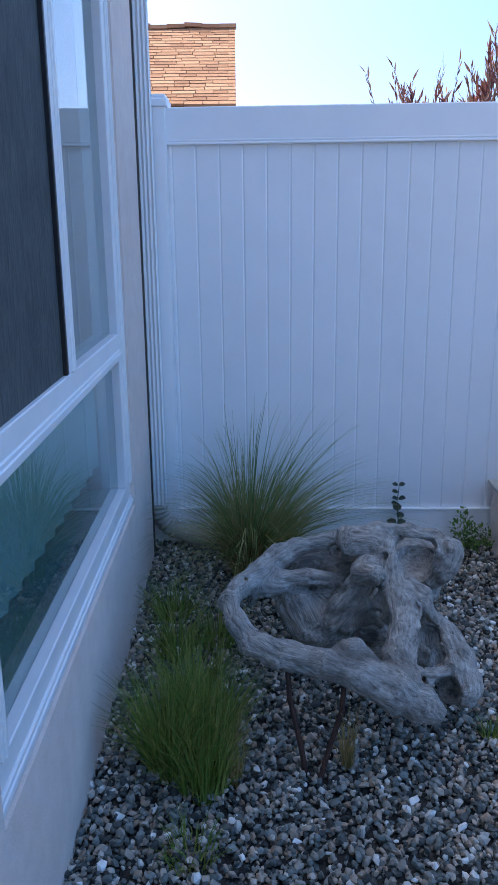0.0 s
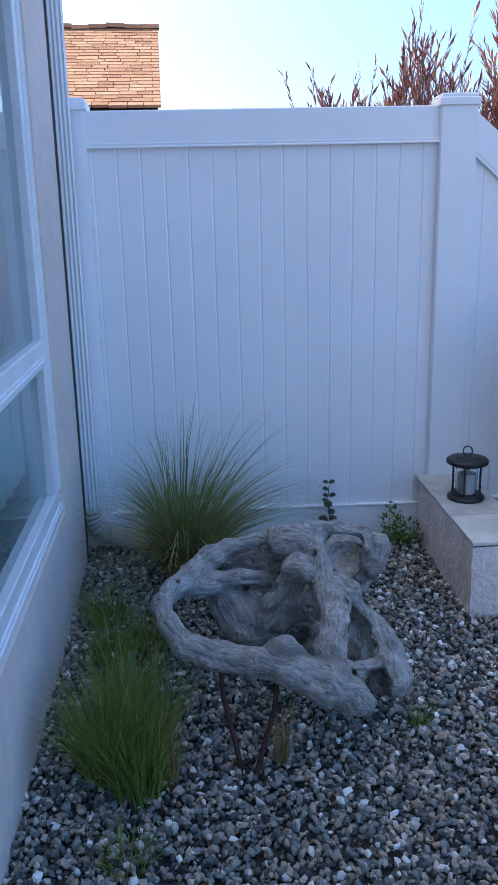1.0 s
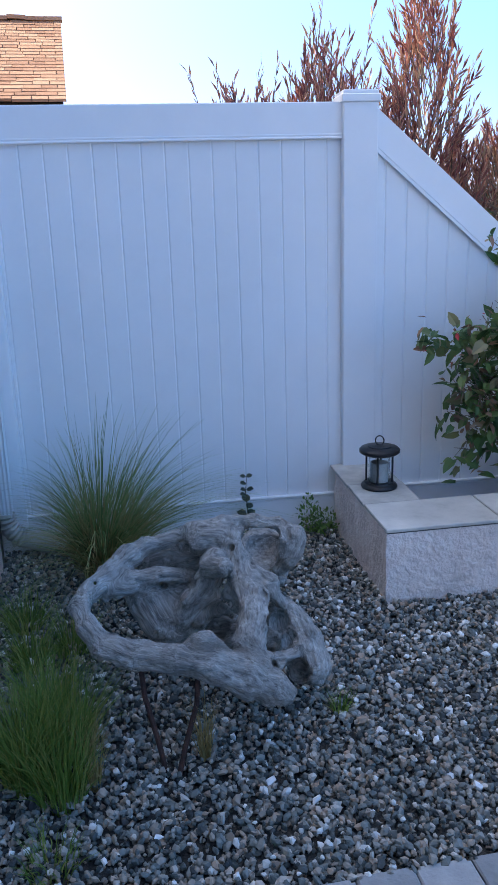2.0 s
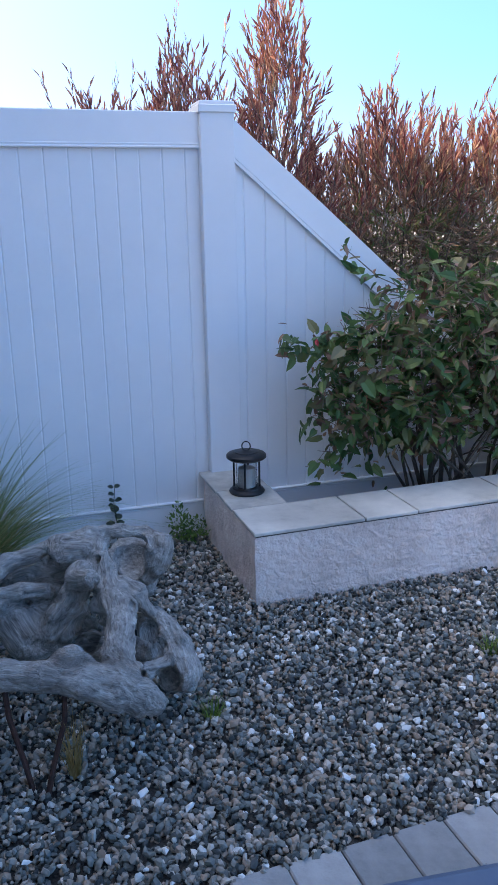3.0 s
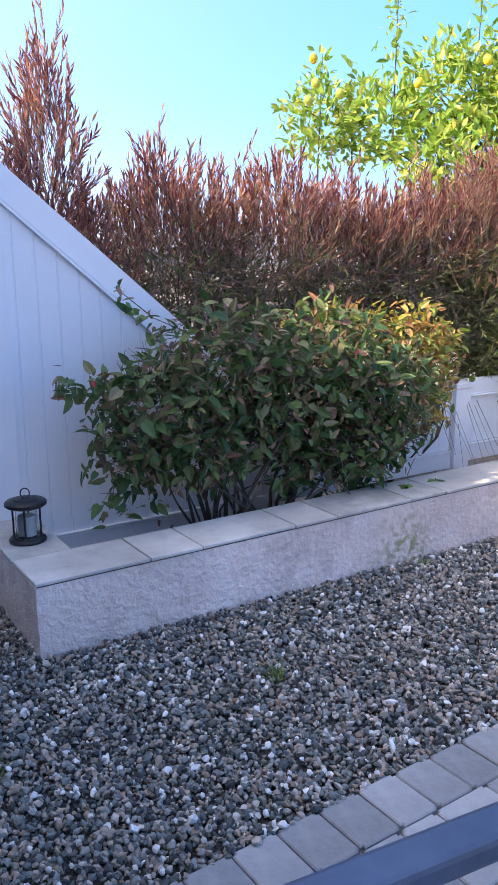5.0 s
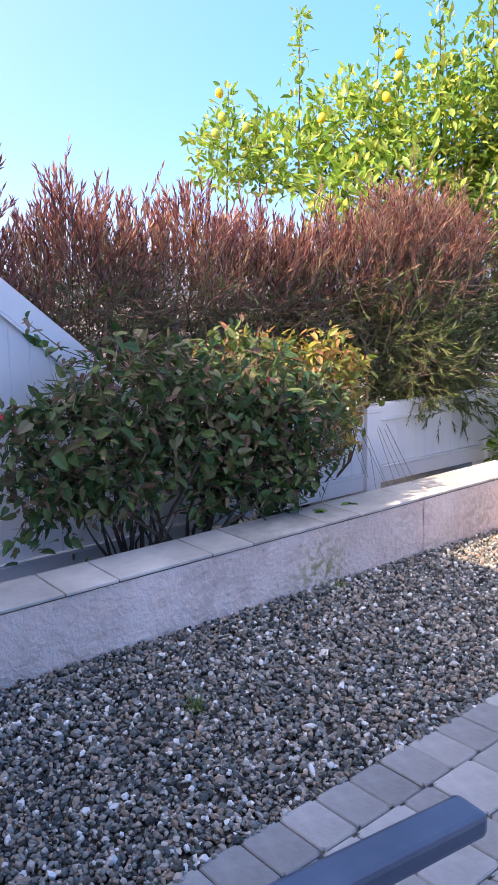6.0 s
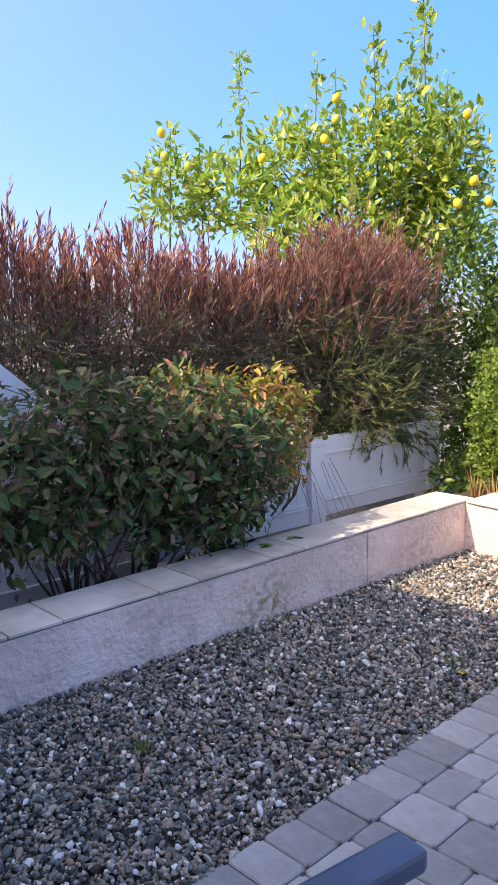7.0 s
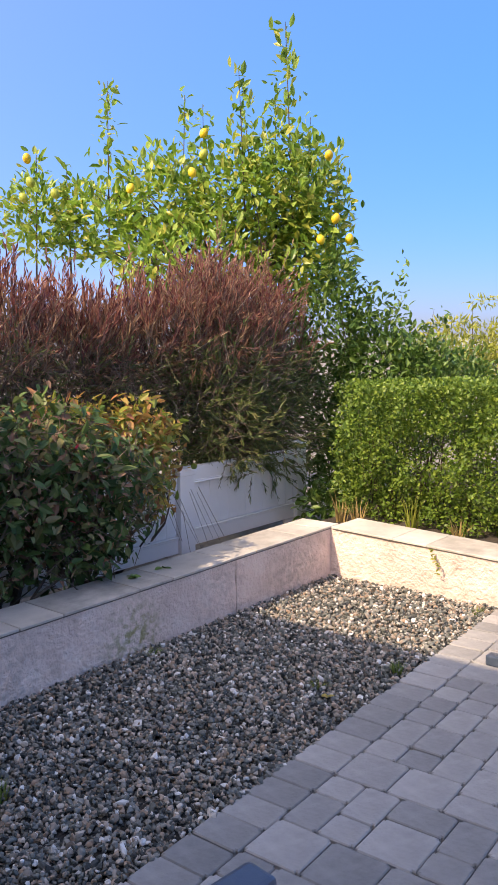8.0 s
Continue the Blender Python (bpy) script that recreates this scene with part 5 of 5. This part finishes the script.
pts, outs = np.concatenate([pts, deep]), np.concatenate([outs, unit(rng.normal(size=(15000, 3)))])
leafy(hedge, "foliage", rng, pts - H0, outs, OVAL, 0.027, leaf_hedge, 0.2, wide=np.full(len(pts), 1.5))
yy = rng.uniform(-0.2, 3.0, 260)
a = np.stack([rng.uniform(5.66, 5.95, 260), yy, np.full(260, 0.24)], 1) - H0
b = a + np.stack([rng.normal(-0.03, 0.05, 260), rng.normal(0, 0.12, 260), rng.uniform(0.25, 0.9, 260)], 1)
link("branchwork", sticks("branchwork", a, b, np.full(260, 0.006), np.full(260, 0.002)), bark, hedge)

plume = thing("feathery_tree", (9.5, 3.85, 0.0), "yellow-green feathery tree beyond the clipped hedge", "tree")
P0 = np.array((9.5, 3.85, 0.0))
pts, outs = blob_points(rng, 6500, [((9.1, 4.1, 1.25), (0.6, 0.5, 0.30)), ((9.9, 3.6, 1.35), (0.7, 0.6, 0.32)), ((9.75, 3.75, 1.88), (0.26, 0.26, 0.06)), ((9.3, 4.0, 1.62), (0.3, 0.3, 0.07)), ((10.2, 3.2, 1.7), (0.4, 0.3, 0.12)), ((9.9, 3.3, 1.0), (0.9, 0.7, 0.4))], 0.3)
pts[:, 2] += 0.12
leafy(plume, "foliage", rng, pts - P0, outs, LANCE, 0.10, leaf_feather, 0.1, wide=np.full(len(pts), 1.6))
a, b, ra, rb = branches(rng, [(0, 0, 0)], pts - P0, 40)
link("branchwork", sticks("branchwork", a, b, ra, rb), bark, plume)

# ---- sprig and small plant at the fence's foot ----
sprig = thing("sprig", (0.925, 3.50, 0.0), "dark slender sprig with round paired leaves", "plant")
bm = bmesh.new()
sweep(bm, [(0, 0, -0.02), (0.006, 0, 0.12), (-0.004, 0, 0.22), (0.004, 0, 0.30)], [0.003, 0.0028, 0.002, 0.0012], 6)
part("stem", bm, sprig_leaf, sprig)
pl, wy = [], []
for k in range(8):
    z = 0.08 + k * 0.031
    for s in ((-1, 1) if k % 2 else (1,)):
        pl.append((0, 0, z))
        wy.append((s * math.cos(k * 0.5), math.sin(k * 0.9) * 0.6, 0.25))
link("foliage", scatter("foliage", OVAL, np.array(pl), np.array(wy), np.tile([[0, -0.6, 0.8]], (len(pl), 1)), np.linspace(0.056, 0.030, len(pl)), np.full(len(pl), 1.7)), sprig_leaf, sprig)
fern = thing("small_fern", (1.27, 3.46, 0.0), "small bright green ferny plant beside the planter", "plant")
pts, outs = blob_points(rng, 420, [((0, 0, 0.06), (0.09, 0.07, 0.07)), ((-0.06, 0, 0.12), (0.05, 0.04, 0.08))], 0.3)
leafy(fern, "foliage", rng, pts, outs, OVAL, 0.022, leaf_dark, 0.5)
for i, (x, y, z, mat, lab) in enumerate(((3.52, 2.885, cap_z(3.52) + 0.004, leaf_dark, "dark green fallen leaf lying on the tiled wall top"), (3.31, 2.88, cap_z(3.31) + 0.004, leaf_dark, "dark green fallen leaf lying on the tiled wall top"),
                                         (3.27, 1.68, 0.026, leaf_sunny, "dry yellow fallen leaf lying on the gravel"))):
    lf = thing("fallen_leaf", pose(x, y, z, 0, 0, 70 * i), lab, "leaf", "fallen leaves")
    lean = rng.normal(0, 0.3, (5, 3)) + [0, 0, 1.0]
    link("blade", scatter("blade", HEART, np.zeros((5, 3)) + rng.normal(0, 0.006, (5, 3)) * [1, 1, 0], rng.normal(size=(5, 3)) * [1, 1, 0.2], lean, np.full(5, 0.042 if i < 2 else 0.022)), mat, lf)
for i, (x, y, tall, mat, lab) in enumerate(((5.37, 2.40, 0.34, leaf_feather, "tall bright green fern spears before the hedge"), (5.33, 2.93, 0.30, grass_straw, "dry tan stalks at the foot of the hedge"),
                                          (5.30, 2.78, 0.22, grass_straw, "dry tan stalks at the foot of the hedge"), (5.34, 2.05, 0.16, grass_straw, "dry tan stalks at the foot of the hedge"))):
    sp = tuft("hedge_foot_stalks", x, y, 26, tall, 0.09, mat, lab, 80 + i, 0.3, 0.04, 0.006, "plant", "stalks at the hedge foot")
    sp.location.z = 0.24
cre = thing("creeper", (4.86, 1.98, 0.26), "thin wilting creeper hanging over the end wall", "plant")
t = np.linspace(0, 1, 26)
pts = np.stack([-0.015 - 0.01 * np.sin(t * 9), 0.02 * np.sin(t * 7) - 0.03 * t, 0.03 - 0.15 * t], 1)
leafy(cre, "foliage", rng, pts, np.tile([[-1.0, 0, 0]], (26, 1)), OVAL, 0.028, leaf_feather, 0.0)

# ---- distance ----
bm = bmesh.new()
ridge = [(-300 + i * 20, 6 + 7 * noise.noise(Vector((i * 0.21, 3, 1))) + 3 * noise.noise(Vector((i * 0.9, 1, 5)))) for i in range(42)]
lo = [bm.verts.new((390 + 5 * math.sin(i), x, -1)) for i, (x, z) in enumerate(ridge)]
hi = [bm.verts.new((395, x, z)) for x, z in ridge]
bk = [bm.verts.new((470, x, -1)) for x, z in ridge]
for i in range(len(ridge) - 1):
    bm.faces.new((lo[i + 1], lo[i], hi[i], hi[i + 1]))
    bm.faces.new((hi[i + 1], hi[i], bk[i], bk[i + 1]))
tagged(part("backdrop", bm, far_land), "hazy blue distant hillside on the horizon", "hillside", kind="structure")

# ---- paving pieces ----
rng2 = random.Random(5)


def paver_mesh(w, d):
    """One tumbled paver, w by d, its corners and rim rounded."""
    bm = bmesh.new()
    g = 0.0018
    box(bm, (g, g, -0.05), (w - g, d - g, 0.004))
    up = [e for e in bm.edges if abs(e.verts[0].co.z - e.verts[1].co.z) > 0.01]
    bmesh.ops.bevel(bm, geom=up, offset=0.009, segments=2, affect="EDGES")
    rim = [e for e in bm.edges if all(v.co.z > 0.0 for v in e.verts) and len(e.link_faces) == 2 and any(abs(f.normal.z) < 0.5 for f in e.link_faces)]
    bmesh.ops.bevel(bm, geom=rim, offset=0.0042, segments=1, affect="EDGES")
    me = bpy.data.meshes.new("paver")
    bmesh.ops.recalc_face_normals(bm, faces=bm.faces)
    bm.to_mesh(me)
    bm.free()
    me.materials.append(paver_stone)
    return me


kept = {}


def lay(x, y, w, d):
    key = (round(w, 3), round(d, 3))
    if key not in kept:
        kept[key] = paver_mesh(w, d)
    ob = new("paver", kept[key])
    ob.parent = pave
    ob.matrix_local = pose(x, y, rng2.uniform(-0.002, 0.002), rng2.uniform(-0.4, 0.4), rng2.uniform(-0.4, 0.4), 0)


DEEP, UNIT = 0.182, 0.0655
x = 0.44
while x < 4.85:
    lay(x, -DEEP, 0.139, DEEP)
    x += 0.139
# random bond in units: squares, oblongs and large blocks
cols, rows_c = 64, 28
used = np.zeros((cols, rows_c), bool)
sizes = ((3, 3), (3, 2), (2, 3), (2, 2), (3, 2), (2, 2))
for r in range(rows_c):
    for c in range(cols):
        if used[c, r]:
            continue
        opts = list(sizes)
        rng2.shuffle(opts)
        for w, d in opts + [(2, 1), (1, 2), (1, 1)]:
            if c + w <= cols and r + d <= rows_c and not used[c:c + w, r:r + d].any():
                if (w, d) in sizes and c + w < cols and not used[c + w, r] and (c + w + 1 < cols and used[c + w + 1, r]):
                    continue
                used[c:c + w, r:r + d] = True
                lay(0.70 + c * UNIT, -DEEP - (r + d) * UNIT, w * UNIT, d * UNIT)
                break
